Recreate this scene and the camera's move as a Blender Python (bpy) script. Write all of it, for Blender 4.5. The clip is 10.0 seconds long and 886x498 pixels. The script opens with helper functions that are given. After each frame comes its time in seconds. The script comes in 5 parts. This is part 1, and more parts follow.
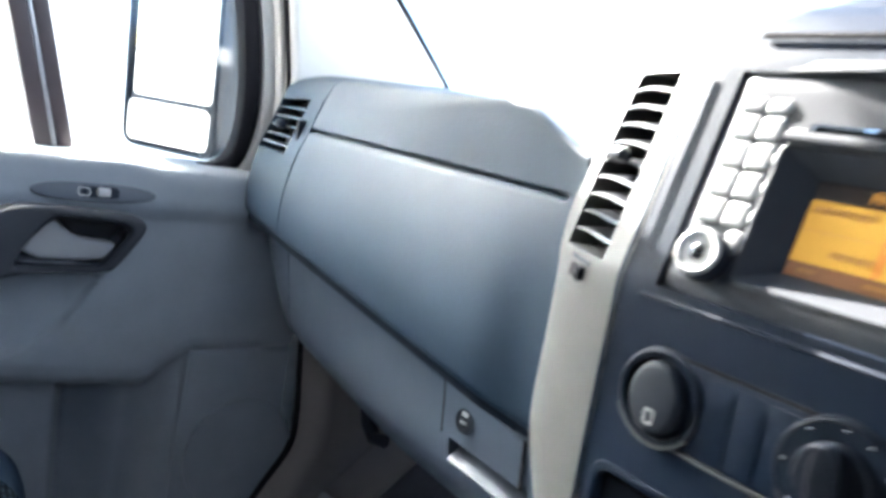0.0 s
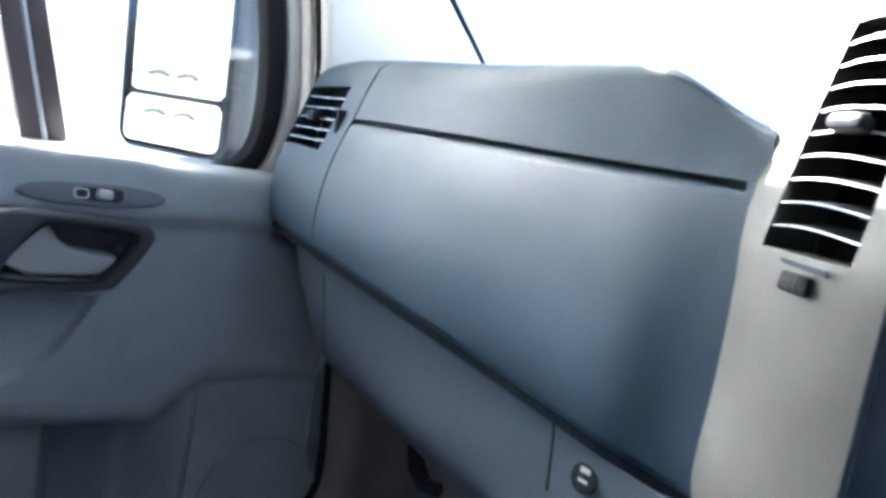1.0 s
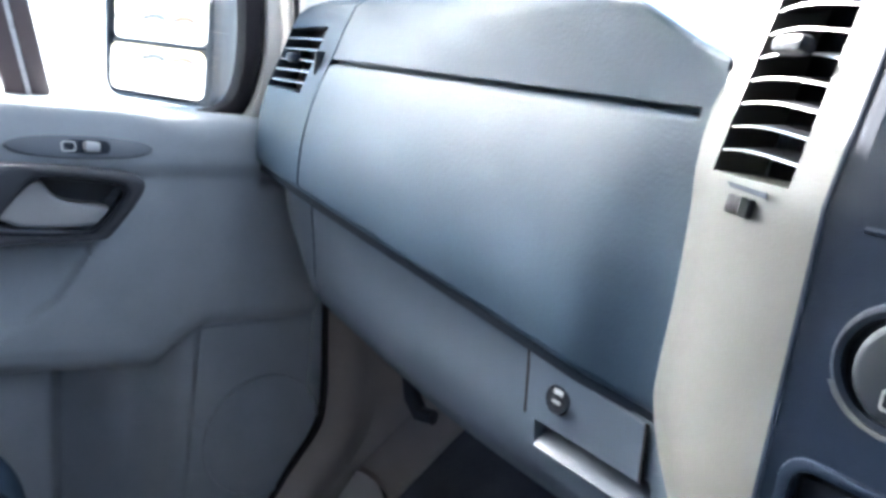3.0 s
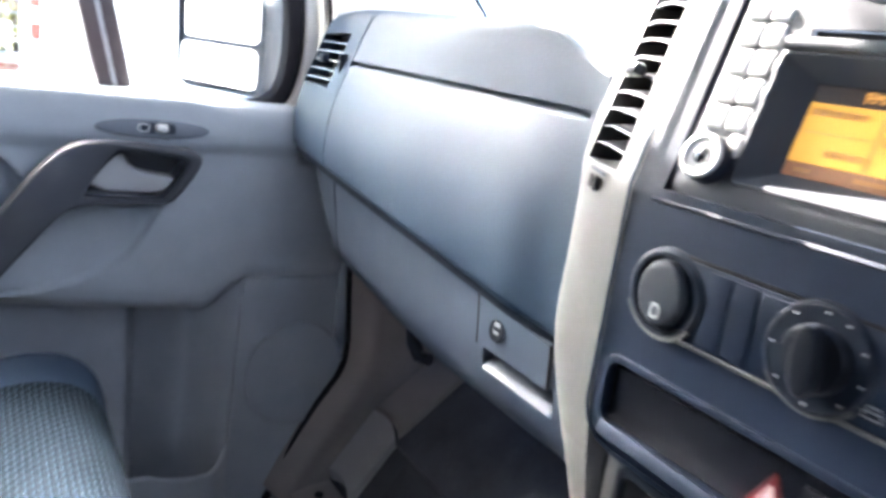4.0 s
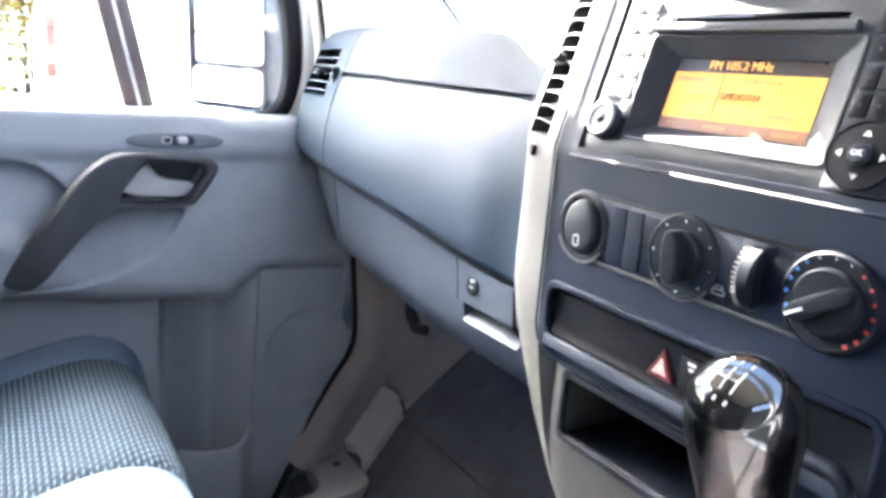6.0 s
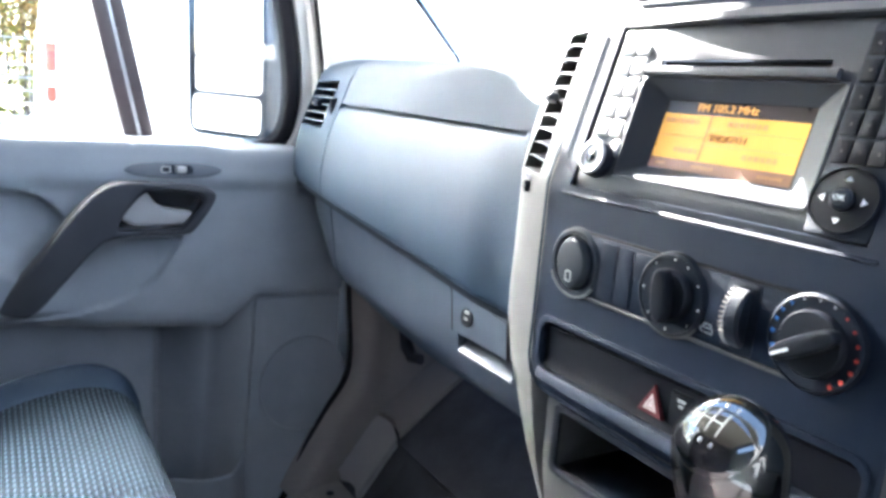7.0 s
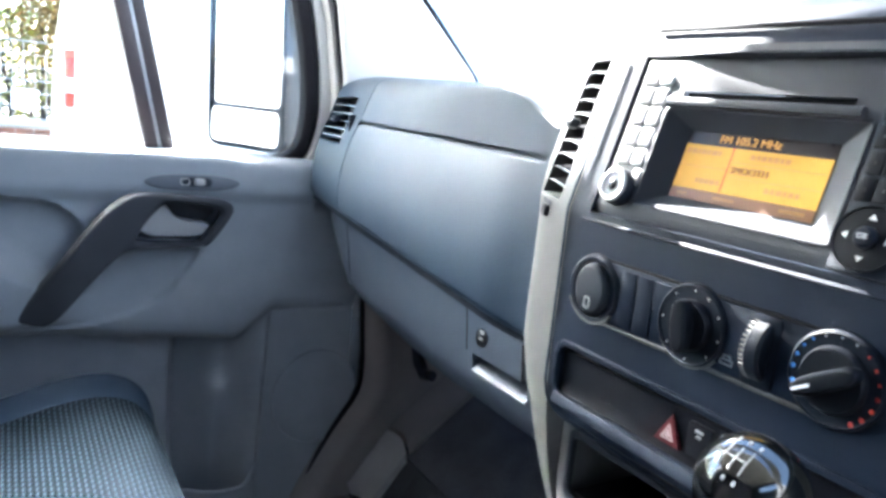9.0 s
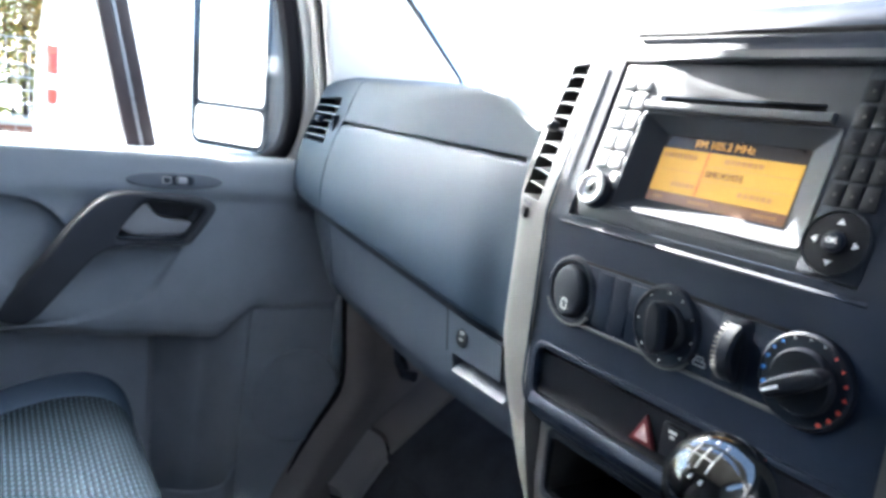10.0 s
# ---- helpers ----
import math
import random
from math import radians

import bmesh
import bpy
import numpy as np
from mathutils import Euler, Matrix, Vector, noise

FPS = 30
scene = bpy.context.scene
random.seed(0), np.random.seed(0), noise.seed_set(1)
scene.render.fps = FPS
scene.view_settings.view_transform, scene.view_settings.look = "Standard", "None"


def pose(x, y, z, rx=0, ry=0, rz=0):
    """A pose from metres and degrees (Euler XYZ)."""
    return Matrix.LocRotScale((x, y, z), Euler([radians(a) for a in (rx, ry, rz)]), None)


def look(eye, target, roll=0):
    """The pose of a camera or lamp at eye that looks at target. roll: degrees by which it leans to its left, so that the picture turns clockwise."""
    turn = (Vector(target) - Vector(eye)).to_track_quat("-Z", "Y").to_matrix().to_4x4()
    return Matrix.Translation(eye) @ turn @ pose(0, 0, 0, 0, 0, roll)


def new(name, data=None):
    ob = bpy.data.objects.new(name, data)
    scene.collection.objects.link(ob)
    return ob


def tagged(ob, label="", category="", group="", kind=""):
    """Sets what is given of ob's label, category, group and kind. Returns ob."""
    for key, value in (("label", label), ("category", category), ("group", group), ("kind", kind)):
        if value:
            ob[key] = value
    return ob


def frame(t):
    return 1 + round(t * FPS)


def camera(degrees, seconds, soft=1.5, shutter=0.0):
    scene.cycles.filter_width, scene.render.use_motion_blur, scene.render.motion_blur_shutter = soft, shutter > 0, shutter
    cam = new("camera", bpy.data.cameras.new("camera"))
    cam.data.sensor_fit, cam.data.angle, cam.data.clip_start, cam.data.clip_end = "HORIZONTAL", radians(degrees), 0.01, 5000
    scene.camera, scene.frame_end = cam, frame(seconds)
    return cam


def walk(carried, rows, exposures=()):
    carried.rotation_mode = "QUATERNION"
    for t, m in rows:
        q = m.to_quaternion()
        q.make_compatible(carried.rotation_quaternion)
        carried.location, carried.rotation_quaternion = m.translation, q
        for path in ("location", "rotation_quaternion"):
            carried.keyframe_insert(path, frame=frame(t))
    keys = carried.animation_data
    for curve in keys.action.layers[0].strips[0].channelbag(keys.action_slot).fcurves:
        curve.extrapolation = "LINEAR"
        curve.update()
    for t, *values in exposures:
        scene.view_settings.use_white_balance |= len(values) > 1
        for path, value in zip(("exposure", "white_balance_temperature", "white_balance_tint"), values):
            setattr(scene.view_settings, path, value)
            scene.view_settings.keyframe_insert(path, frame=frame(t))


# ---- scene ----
cam = camera(63.0, 10.0, soft=3.4, shutter=0.6)
PATH = [
    (0, (0.148, -0.387, 0.906), (-1.424, 0.804, 0.569), 9.4),
    (0.3, (0.075, -0.365, 0.893), (-1.493, 0.816, 0.507), 8.0),
    (0.5, (0.042, -0.363, 0.885), (-1.546, 0.806, 0.55), 7.7),
    (1, (-0.02, -0.376, 0.86), (-1.57, 0.856, 0.581), 9.4),
    (1.5, (-0.034, -0.366, 0.863), (-1.592, 0.843, 0.535), 8.2),
    (2, (-0.019, -0.355, 0.865), (-1.555, 0.877, 0.512), 8.3),
    (2.5, (-0.006, -0.351, 0.86), (-1.517, 0.893, 0.449), 8.1),
    (3.8, (0.134, -0.391, 0.889), (-1.447, 0.723, 0.38), 6.5),
    (4, (0.197, -0.393, 0.896), (-1.416, 0.674, 0.384), 7.8),
    (4.2, (0.251, -0.425, 0.906), (-1.414, 0.522, 0.333), 6.5),
    (4.5, (0.294, -0.444, 0.895), (-1.413, 0.453, 0.365), 7.7),
    (4.8, (0.312, -0.454, 0.898), (-1.37, 0.502, 0.392), 7.7),
    (5, (0.333, -0.45, 0.889), (-1.325, 0.535, 0.357), 5.5),
    (5.2, (0.333, -0.44, 0.889), (-1.289, 0.6, 0.353), 6.0),
    (5.5, (0.34, -0.44, 0.884), (-1.298, 0.594, 0.384), 4.7),
    (6.8, (0.347, -0.442, 0.891), (-1.301, 0.61, 0.469), 4.7),
    (7, (0.35, -0.443, 0.896), (-1.301, 0.609, 0.487), 4.7),
    (7.5, (0.347, -0.443, 0.895), (-1.307, 0.598, 0.472), 4.9),
    (8, (0.348, -0.451, 0.903), (-1.312, 0.592, 0.509), 5.5),
    (8.5, (0.348, -0.452, 0.904), (-1.317, 0.586, 0.515), 5.6),
    (9, (0.347, -0.454, 0.907), (-1.323, 0.579, 0.524), 5.8),
    (9.5, (0.348, -0.456, 0.907), (-1.325, 0.576, 0.541), 5.8),
    (10, (0.353, -0.451, 0.908), (-1.297, 0.615, 0.532), 6.5),
]
EXPOSURE = [(0.0, 4.48, 6100, 10), (0.5, 4.57, 6000, 10), (1.0, 4.2, 5950, 10), (1.5, 4.46, 5950, 10), (2.0, 4.72, 5950, 10), (2.5, 4.8, 5950, 10), (4.0, 5.1, 6300, 16), (4.5, 5.28, 6450, 18),
            (5.5, 5.58, 6450, 18), (7.0, 5.05, 6050, 12), (8.0, 4.79, 5950, 10), (9.0, 4.64, 5900, 10), (10.0, 4.49, 5900, 10)]
walk(cam, [(t, look(eye, target, roll)) for t, eye, target, roll in PATH], EXPOSURE)

# ---- light ----
SUN_AZ, SUN_EL = radians(2.5), radians(32.0)      # ahead of straight left, above the horizon
SUN = Vector((-math.cos(SUN_EL) * math.cos(SUN_AZ), math.cos(SUN_EL) * math.sin(SUN_AZ), math.sin(SUN_EL)))
world = bpy.data.worlds.new("sky")
scene.world = world
world.use_nodes = True
wn = world.node_tree
sky = wn.nodes.new("ShaderNodeTexSky")
sky.sky_type, sky.sun_disc = "NISHITA", False
sky.dust_density, sky.air_density = 0.12, 1.0
sky.sun_elevation, sky.sun_rotation = SUN_EL, math.atan2(SUN.x, SUN.y)
wn.links.new(sky.outputs[0], wn.nodes["Background"].inputs[0])
wn.nodes["Background"].inputs[1].default_value = 0.042
lamp = bpy.data.lights.new("sun", "SUN")
lamp.energy, lamp.angle, lamp.color = 5.0, radians(0.6), (1.0, 0.94, 0.85)
sun = new("sun", lamp)
sun.matrix_world = look(SUN * 20, (0, 0, 0))


# ---- materials ----
def mat(name, color, rough=0.5, metal=0.0, grain=0.0, scale=400.0, var=0.12, vscale=18.0, spec=0.5, coat=0.0, glow=None, dirt=0.0):
    m = bpy.data.materials.new(name)
    m.use_nodes = True
    t = m.node_tree
    p = t.nodes["Principled BSDF"]
    p.inputs["Roughness"].default_value, p.inputs["Metallic"].default_value = rough, metal
    p.inputs["Specular IOR Level"].default_value, p.inputs["Coat Weight"].default_value = spec, coat
    co = t.nodes.new("ShaderNodeTexCoord")
    n1 = t.nodes.new("ShaderNodeTexNoise")
    n1.inputs["Scale"].default_value, n1.inputs["Detail"].default_value = vscale, 6
    t.links.new(co.outputs["Object"], n1.inputs["Vector"])
    n2 = t.nodes.new("ShaderNodeTexNoise")
    n2.inputs["Scale"].default_value, n2.inputs["Detail"].default_value = vscale * 14, 3
    t.links.new(co.outputs["Object"], n2.inputs["Vector"])
    mx = t.nodes.new("ShaderNodeMath")
    mx.operation = "MULTIPLY_ADD"
    mx.inputs[1].default_value = 0.35
    t.links.new(n2.outputs[0], mx.inputs[0])
    t.links.new(n1.outputs[0], mx.inputs[2])
    r = t.nodes.new("ShaderNodeMapRange")
    r.inputs[1].default_value, r.inputs[2].default_value = 0.45, 0.9
    r.inputs[3].default_value, r.inputs[4].default_value = 1 - var, 1 + var
    t.links.new(mx.outputs[0], r.inputs[0])
    h = t.nodes.new("ShaderNodeHueSaturation")
    h.inputs["Color"].default_value = (*color, 1)
    t.links.new(r.outputs[0], h.inputs["Value"])
    t.links.new(h.outputs[0], p.inputs["Base Color"])
    rr = t.nodes.new("ShaderNodeMapRange")
    rr.inputs[1].default_value, rr.inputs[2].default_value = 0.4, 0.95
    rr.inputs[3].default_value, rr.inputs[4].default_value = max(0.02, rough * 0.85), min(1, rough * 1.15)
    t.links.new(mx.outputs[0], rr.inputs[0])
    t.links.new(rr.outputs[0], p.inputs["Roughness"])
    if grain:
        v = t.nodes.new("ShaderNodeTexVoronoi")
        v.feature = "SMOOTH_F1"
        v.inputs["Scale"].default_value = scale
        warp = t.nodes.new("ShaderNodeVectorMath")
        warp.operation = "MULTIPLY_ADD"
        warp.inputs[1].default_value = (0.004, 0.004, 0.004)
        t.links.new(n2.outputs[1], warp.inputs[0])
        t.links.new(co.outputs["Object"], warp.inputs[2])
        t.links.new(warp.outputs[0], v.inputs["Vector"])
        b = t.nodes.new("ShaderNodeBump")
        b.inputs["Strength"].default_value, b.inputs["Distance"].default_value = grain, 0.0012
        t.links.new(v.outputs["Distance"], b.inputs["Height"])
        t.links.new(b.outputs[0], p.inputs["Normal"])
    if glow:
        p.inputs["Emission Color"].default_value, p.inputs["Emission Strength"].default_value = (*glow[0], 1), glow[1]
    return m


PAD = mat("dash_pad_plastic", (0.0235, 0.0405, 0.062), 0.54, spec=0.31, grain=0.2, scale=380, var=0.10)
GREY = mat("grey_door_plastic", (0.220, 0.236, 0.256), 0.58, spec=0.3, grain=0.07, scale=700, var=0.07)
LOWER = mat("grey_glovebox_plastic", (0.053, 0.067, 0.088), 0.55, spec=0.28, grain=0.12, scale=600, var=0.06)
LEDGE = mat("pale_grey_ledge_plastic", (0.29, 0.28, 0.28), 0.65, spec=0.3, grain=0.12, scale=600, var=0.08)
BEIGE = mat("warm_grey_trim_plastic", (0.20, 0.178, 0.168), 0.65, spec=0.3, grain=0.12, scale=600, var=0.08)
PILLAR = mat("pale_grey_pillar_trim", (0.46, 0.445, 0.42), 0.6, grain=0.25, scale=700, var=0.05)
SILVER = mat("silver_painted_plastic", (0.058, 0.058, 0.0555), 0.5, spec=0.35, metal=0.0, grain=0.15, scale=900, var=0.06)
FACIA = mat("anthracite_facia_plastic", (0.0064, 0.0113, 0.0222), 0.5, spec=0.16, grain=0.12, scale=1500, var=0.12)
RADIOFACE = mat("satin_radio_plastic", (0.040, 0.042, 0.047), 0.45, spec=0.28, var=0.06)
BLACK = mat("black_plastic", (0.0052, 0.0082, 0.0148), 0.45, spec=0.2, grain=0.2, scale=900, var=0.15)
DIALFACE = mat("dark_grey_dial_plastic", (0.015, 0.018, 0.024), 0.5, spec=0.25, var=0.08)
PATTERN = mat("grey_shift_print", (0.34, 0.335, 0.32), 0.5, var=0.05)
PLATE = mat("grey_switch_plate", (0.075, 0.085, 0.10), 0.5, spec=0.3, var=0.08)
HANDLE = mat("dark_grey_handle_plastic", (0.040, 0.042, 0.048), 0.55, spec=0.22, grain=0.1, scale=900, var=0.1)
KNOB = mat("smoked_chrome", (0.20, 0.185, 0.165), 0.10, metal=1.0, var=0.08)
DARKKEY = mat("matt_dark_keys", (0.004, 0.0045, 0.007), 0.55, var=0.1, spec=0.10)
GLOSS = mat("gloss_black_plastic", (0.009, 0.0105, 0.0145), 0.38, spec=0.22, var=0.1)
RUBBER = mat("black_rubber_seal", (0.009, 0.008, 0.010), 0.65, spec=0.10, grain=0.3, scale=500, var=0.2)
BARPLAST = mat("brown_black_window_bar", (0.050, 0.035, 0.036), 0.4, var=0.15)
DARKCHROME = mat("dark_chrome", (0.13, 0.13, 0.135), 0.16, metal=1.0, var=0.05)
SATIN = mat("satin_silver", (0.50, 0.50, 0.50), 0.3, metal=0.7, var=0.05)
LEVER = mat("pale_grey_lever_plastic", (0.34, 0.335, 0.33), 0.4, var=0.05)
KEYMAT = mat("silver_grey_keys", (0.34, 0.335, 0.325), 0.4, metal=0.2, var=0.06)
MARK = mat("white_print", (0.75, 0.75, 0.74), 0.6, var=0.05)
RED = mat("red_plastic", (0.075, 0.007, 0.010), 0.4, spec=0.25, var=0.1)
TAILRED = mat("red_lamp_lens", (0.34, 0.03, 0.02), 0.25, var=0.1)
REDMARK = mat("red_print", (0.6, 0.06, 0.04), 0.6)
BLUEMARK = mat("blue_print", (0.05, 0.22, 0.62), 0.6)
CLOTH = mat("dark_blue_grey_seat_cloth", (0.014, 0.024, 0.040), 0.78, grain=0.5, scale=1100, var=0.15, spec=0.08)
CARPET = mat("dark_floor_mat", (0.046, 0.047, 0.055), 0.9, grain=0.8, scale=500, var=0.25, spec=0.03)
HEADLINER = mat("pale_headliner", (0.36, 0.36, 0.35), 0.9, grain=0.3, scale=500)
AMBER = mat("amber_screen", (0.47, 0.285, 0.040), 0.5, spec=0.15, var=0.08, vscale=30, glow=((0.80, 0.36, 0.06), 0.022))
BROWN = mat("brown_screen_bar", (0.13, 0.055, 0.018), 0.4, glow=((0.30, 0.10, 0.015), 0.016))
SCREENDARK = mat("dark_screen_bar", (0.02, 0.010, 0.008), 0.3)
SCREENTEXT = mat("amber_screen_text", (0.55, 0.28, 0.06), 0.4, glow=((0.9, 0.42, 0.06), 0.022))
BROWNTEXT = mat("brown_screen_text", (0.24, 0.11, 0.02), 0.4)
FAINTTEXT = mat("faint_screen_text", (0.38, 0.19, 0.035), 0.4)
REDLINE = mat("red_screen_line", (0.5, 0.06, 0.01), 0.4, glow=((0.8, 0.08, 0.01), 0.02))
WHITEPAINT = mat("white_vehicle_paint", (0.8, 0.8, 0.8), 0.25, coat=0.5, var=0.04)
ASPHALT = mat("pale_concrete", (0.32, 0.315, 0.30), 0.9, grain=0.8, scale=60, var=0.25, vscale=1.5)
BRICKM = mat("red_brick", (0.16, 0.062, 0.040), 0.85, grain=0.5, scale=90, var=0.25)
BARK = mat("bark", (0.05, 0.038, 0.028), 0.9, grain=1.0, scale=40, var=0.3)
LEAVES = [mat("yellow_leaves", (0.30, 0.225, 0.055), 0.6, var=0.4), mat("green_leaves", (0.19, 0.19, 0.050), 0.6, var=0.4), mat("ochre_leaves", (0.17, 0.105, 0.026), 0.6, var=0.3)]
STEEL = mat("galvanised_steel", (0.4, 0.4, 0.4), 0.45, metal=0.8, var=0.1)
TYRE = mat("tyre_rubber", (0.02, 0.02, 0.02), 0.8)
CARPAINT = [mat("brown_car_paint", (0.10, 0.055, 0.035), 0.25, coat=0.6), mat("dark_grey_car_paint", (0.04, 0.045, 0.05), 0.25, coat=0.6), mat("silver_car_paint", (0.4, 0.4, 0.41), 0.3, metal=0.5, coat=0.5)]


def glass_mat(name, color=(0.93, 0.97, 0.96), rough=0.0):
    m = bpy.data.materials.new(name)
    m.use_nodes = True
    p = m.node_tree.nodes["Principled BSDF"]
    p.inputs["Base Color"].default_value = (*color, 1)
    p.inputs["Roughness"].default_value, p.inputs["Transmission Weight"].default_value, p.inputs["IOR"].default_value = rough, 1.0, 1.45
    return m


GLASS = glass_mat("window_glass")
MIRROR = mat("mirror_silver", (0.92, 0.93, 0.93), 0.02, metal=1.0, var=0.01)


def weave_mat():
    m = bpy.data.materials.new("blue_grey_woven_cloth")
    m.use_nodes = True
    t = m.node_tree
    p = t.nodes["Principled BSDF"]
    p.inputs["Roughness"].default_value, p.inputs["Specular IOR Level"].default_value = 0.9, 0.02
    co = t.nodes.new("ShaderNodeTexCoord")
    waves = []
    sep, shift, comb = t.nodes.new("ShaderNodeSeparateXYZ"), t.nodes.new("ShaderNodeMath"), t.nodes.new("ShaderNodeCombineXYZ")
    shift.operation = "MULTIPLY_ADD"
    shift.inputs[1].default_value = 0.858
    t.links.new(co.outputs["Object"], sep.inputs[0])
    t.links.new(sep.outputs["Y"], shift.inputs[0])
    t.links.new(sep.outputs["X"], shift.inputs[2])
    t.links.new(shift.outputs[0], comb.inputs["X"])
    t.links.new(sep.outputs["Y"], comb.inputs["Y"])
    for axis, period in (("Y", 0.0067), ("X", 0.0115)):
        w = t.nodes.new("ShaderNodeTexWave")
        w.wave_type, w.bands_direction = "BANDS", axis
        w.inputs["Scale"].default_value = 0.314159 / period
        w.inputs["Distortion"].default_value = 0.25
        w.inputs["Detail Scale"].default_value = 30
        t.links.new(comb.outputs[0], w.inputs["Vector"])
        waves.append(w)
    mul = t.nodes.new("ShaderNodeMath")
    mul.operation = "MULTIPLY"
    up = t.nodes.new("ShaderNodeMapRange")
    up.inputs[3].default_value = 0.30
    t.links.new(waves[1].outputs["Fac"], up.inputs[0])
    t.links.new(waves[0].outputs["Fac"], mul.inputs[0])
    t.links.new(up.outputs[0], mul.inputs[1])
    n = t.nodes.new("ShaderNodeTexNoise")
    n.inputs["Scale"].default_value = 9
    t.links.new(co.outputs["Object"], n.inputs["Vector"])
    ramp = t.nodes.new("ShaderNodeValToRGB")
    ramp.color_ramp.elements[0].color, ramp.color_ramp.elements[1].color = (0.0020, 0.0036, 0.0058, 1), (0.024, 0.0355, 0.047, 1)
    ramp.color_ramp.elements[0].position, ramp.color_ramp.elements[1].position = 0.18, 0.95
    t.links.new(mul.outputs[0], ramp.inputs[0])
    h = t.nodes.new("ShaderNodeHueSaturation")
    r = t.nodes.new("ShaderNodeMapRange")
    r.inputs[1].default_value, r.inputs[2].default_value, r.inputs[3].default_value, r.inputs[4].default_value = 0.3, 0.7, 0.8, 1.2
    t.links.new(n.outputs[0], r.inputs[0])
    t.links.new(r.outputs[0], h.inputs["Value"])
    t.links.new(ramp.outputs[0], h.inputs["Color"])
    t.links.new(h.outputs[0], p.inputs["Base Color"])
    b = t.nodes.new("ShaderNodeBump")
    b.inputs["Strength"].default_value, b.inputs["Distance"].default_value = 0.7, 0.002
    t.links.new(mul.outputs[0], b.inputs["Height"])
    t.links.new(b.outputs[0], p.inputs["Normal"])
    return m


WEAVE = weave_mat()


# ---- builders ----
def origin_of(ob):
    v = Vector((0, 0, 0))
    while ob:
        v += ob.location
        ob = ob.parent
    return v


def thing(name, base, label, category, group="", kind=""):
    ob = new(name)
    ob.location = base
    ob.empty_display_size = 0.05
    return tagged(ob, label, category, group, kind)


def part(name, bm, material, parent=None, label="", smooth=35, at=None):
    """One mesh object in world coordinates; under parent when one is given. at: its own base, when it is a thing."""
    bmesh.ops.recalc_face_normals(bm, faces=bm.faces)
    shift = origin_of(parent) if parent else Vector(at or (0, 0, 0))
    bmesh.ops.translate(bm, verts=bm.verts, vec=-shift)
    for e in bm.edges:
        e.smooth = len(e.link_faces) != 2 or e.calc_face_angle(0) < radians(smooth)
    for f in bm.faces:
        f.smooth = True
    me = bpy.data.meshes.new(name)
    bm.to_mesh(me)
    bm.free()
    me.materials.append(material)
    ob = new(name, me)
    if parent:
        ob.parent = parent
    else:
        ob.location = shift
    if label:
        ob["label"] = label
    return ob


def raw(verts, faces):
    bm = bmesh.new()
    vs = [bm.verts.new(v) for v in verts]
    for f in faces:
        if len(set(f)) > 2:
            try:
                bm.faces.new([vs[i] for i in dict.fromkeys(f)])
            except ValueError:
                pass
    return bm


def join(*bms):
    out = bmesh.new()
    for b in bms:
        me = bpy.data.meshes.new("tmp")
        b.to_mesh(me)
        b.free()
        out.from_mesh(me)
        bpy.data.meshes.remove(me)
    return out


def loft(sections, closed=True, caps=True):
    """Skin over equal-length loops of points."""
    n, verts, faces = len(sections[0]), [p for s in sections for p in s], []
    for a in range(len(sections) - 1):
        for i in range(n if closed else n - 1):
            j = (i + 1) % n
            faces.append((a * n + i, a * n + j, (a + 1) * n + j, (a + 1) * n + i))
    if caps and closed:
        faces += [tuple(range(n)), tuple(range((len(sections) - 1) * n, len(sections) * n))]
    return raw(verts, faces)


def skin(fn, us, vs, back, holes=(), hole_back=None):
    """A panel over a grid of fn(u, v), with its rim and the rims of its holes folded back by the vector back."""
    us, vs = list(us), list(vs)
    for a, b, c, d in holes:
        us += [a, b]
        vs += [c, d]
    us, vs = sorted(set(round(u, 6) for u in us)), sorted(set(round(v, 6) for v in vs))
    verts = [Vector(fn(u, v)) for u in us for v in vs]
    nv, quads = len(vs), []

    def inside(i, j):
        u, v = (us[i] + us[i + 1]) / 2, (vs[j] + vs[j + 1]) / 2
        return any(a < u < b and c < v < d for a, b, c, d in holes)
    cells = {(i, j) for i in range(len(us) - 1) for j in range(nv - 1) if not inside(i, j)}
    for i, j in cells:
        quads.append((i * nv + j, (i + 1) * nv + j, (i + 1) * nv + j + 1, i * nv + j + 1))
    count = {}
    for q in quads:
        for k in range(4):
            e = (q[k], q[(k + 1) % 4])
            count[frozenset(e)] = count.get(frozenset(e), 0) + 1
    edge_cells = [e for e, c in count.items() if c == 1]
    twin = {}
    lim = (0, len(us) - 1, 0, nv - 1)
    for e in edge_cells:
        for k in e:
            if k not in twin:
                i, j = divmod(k, nv)
                rim = i in lim[:2] or j in lim[2:]
                twin[k] = len(verts)
                verts.append(verts[k] + Vector(back if rim or hole_back is None else hole_back))
    for e in edge_cells:
        a, b = tuple(e)
        quads.append((a, b, twin[b], twin[a]))
    return raw(verts, quads)


def rbox(center, size, bevel=0.002, m=None, segments=2):
    bm = bmesh.new()
    bmesh.ops.create_cube(bm, size=1)
    bmesh.ops.scale(bm, vec=size, verts=bm.verts)
    if bevel:
        bmesh.ops.bevel(bm, geom=bm.edges[:], offset=min(bevel, min(size) * 0.45), segments=segments, profile=0.5, affect="EDGES")
    bmesh.ops.transform(bm, matrix=(Matrix.Translation(center) if m is None else Matrix(m) @ Matrix.Translation(center)), verts=bm.verts)
    return bm


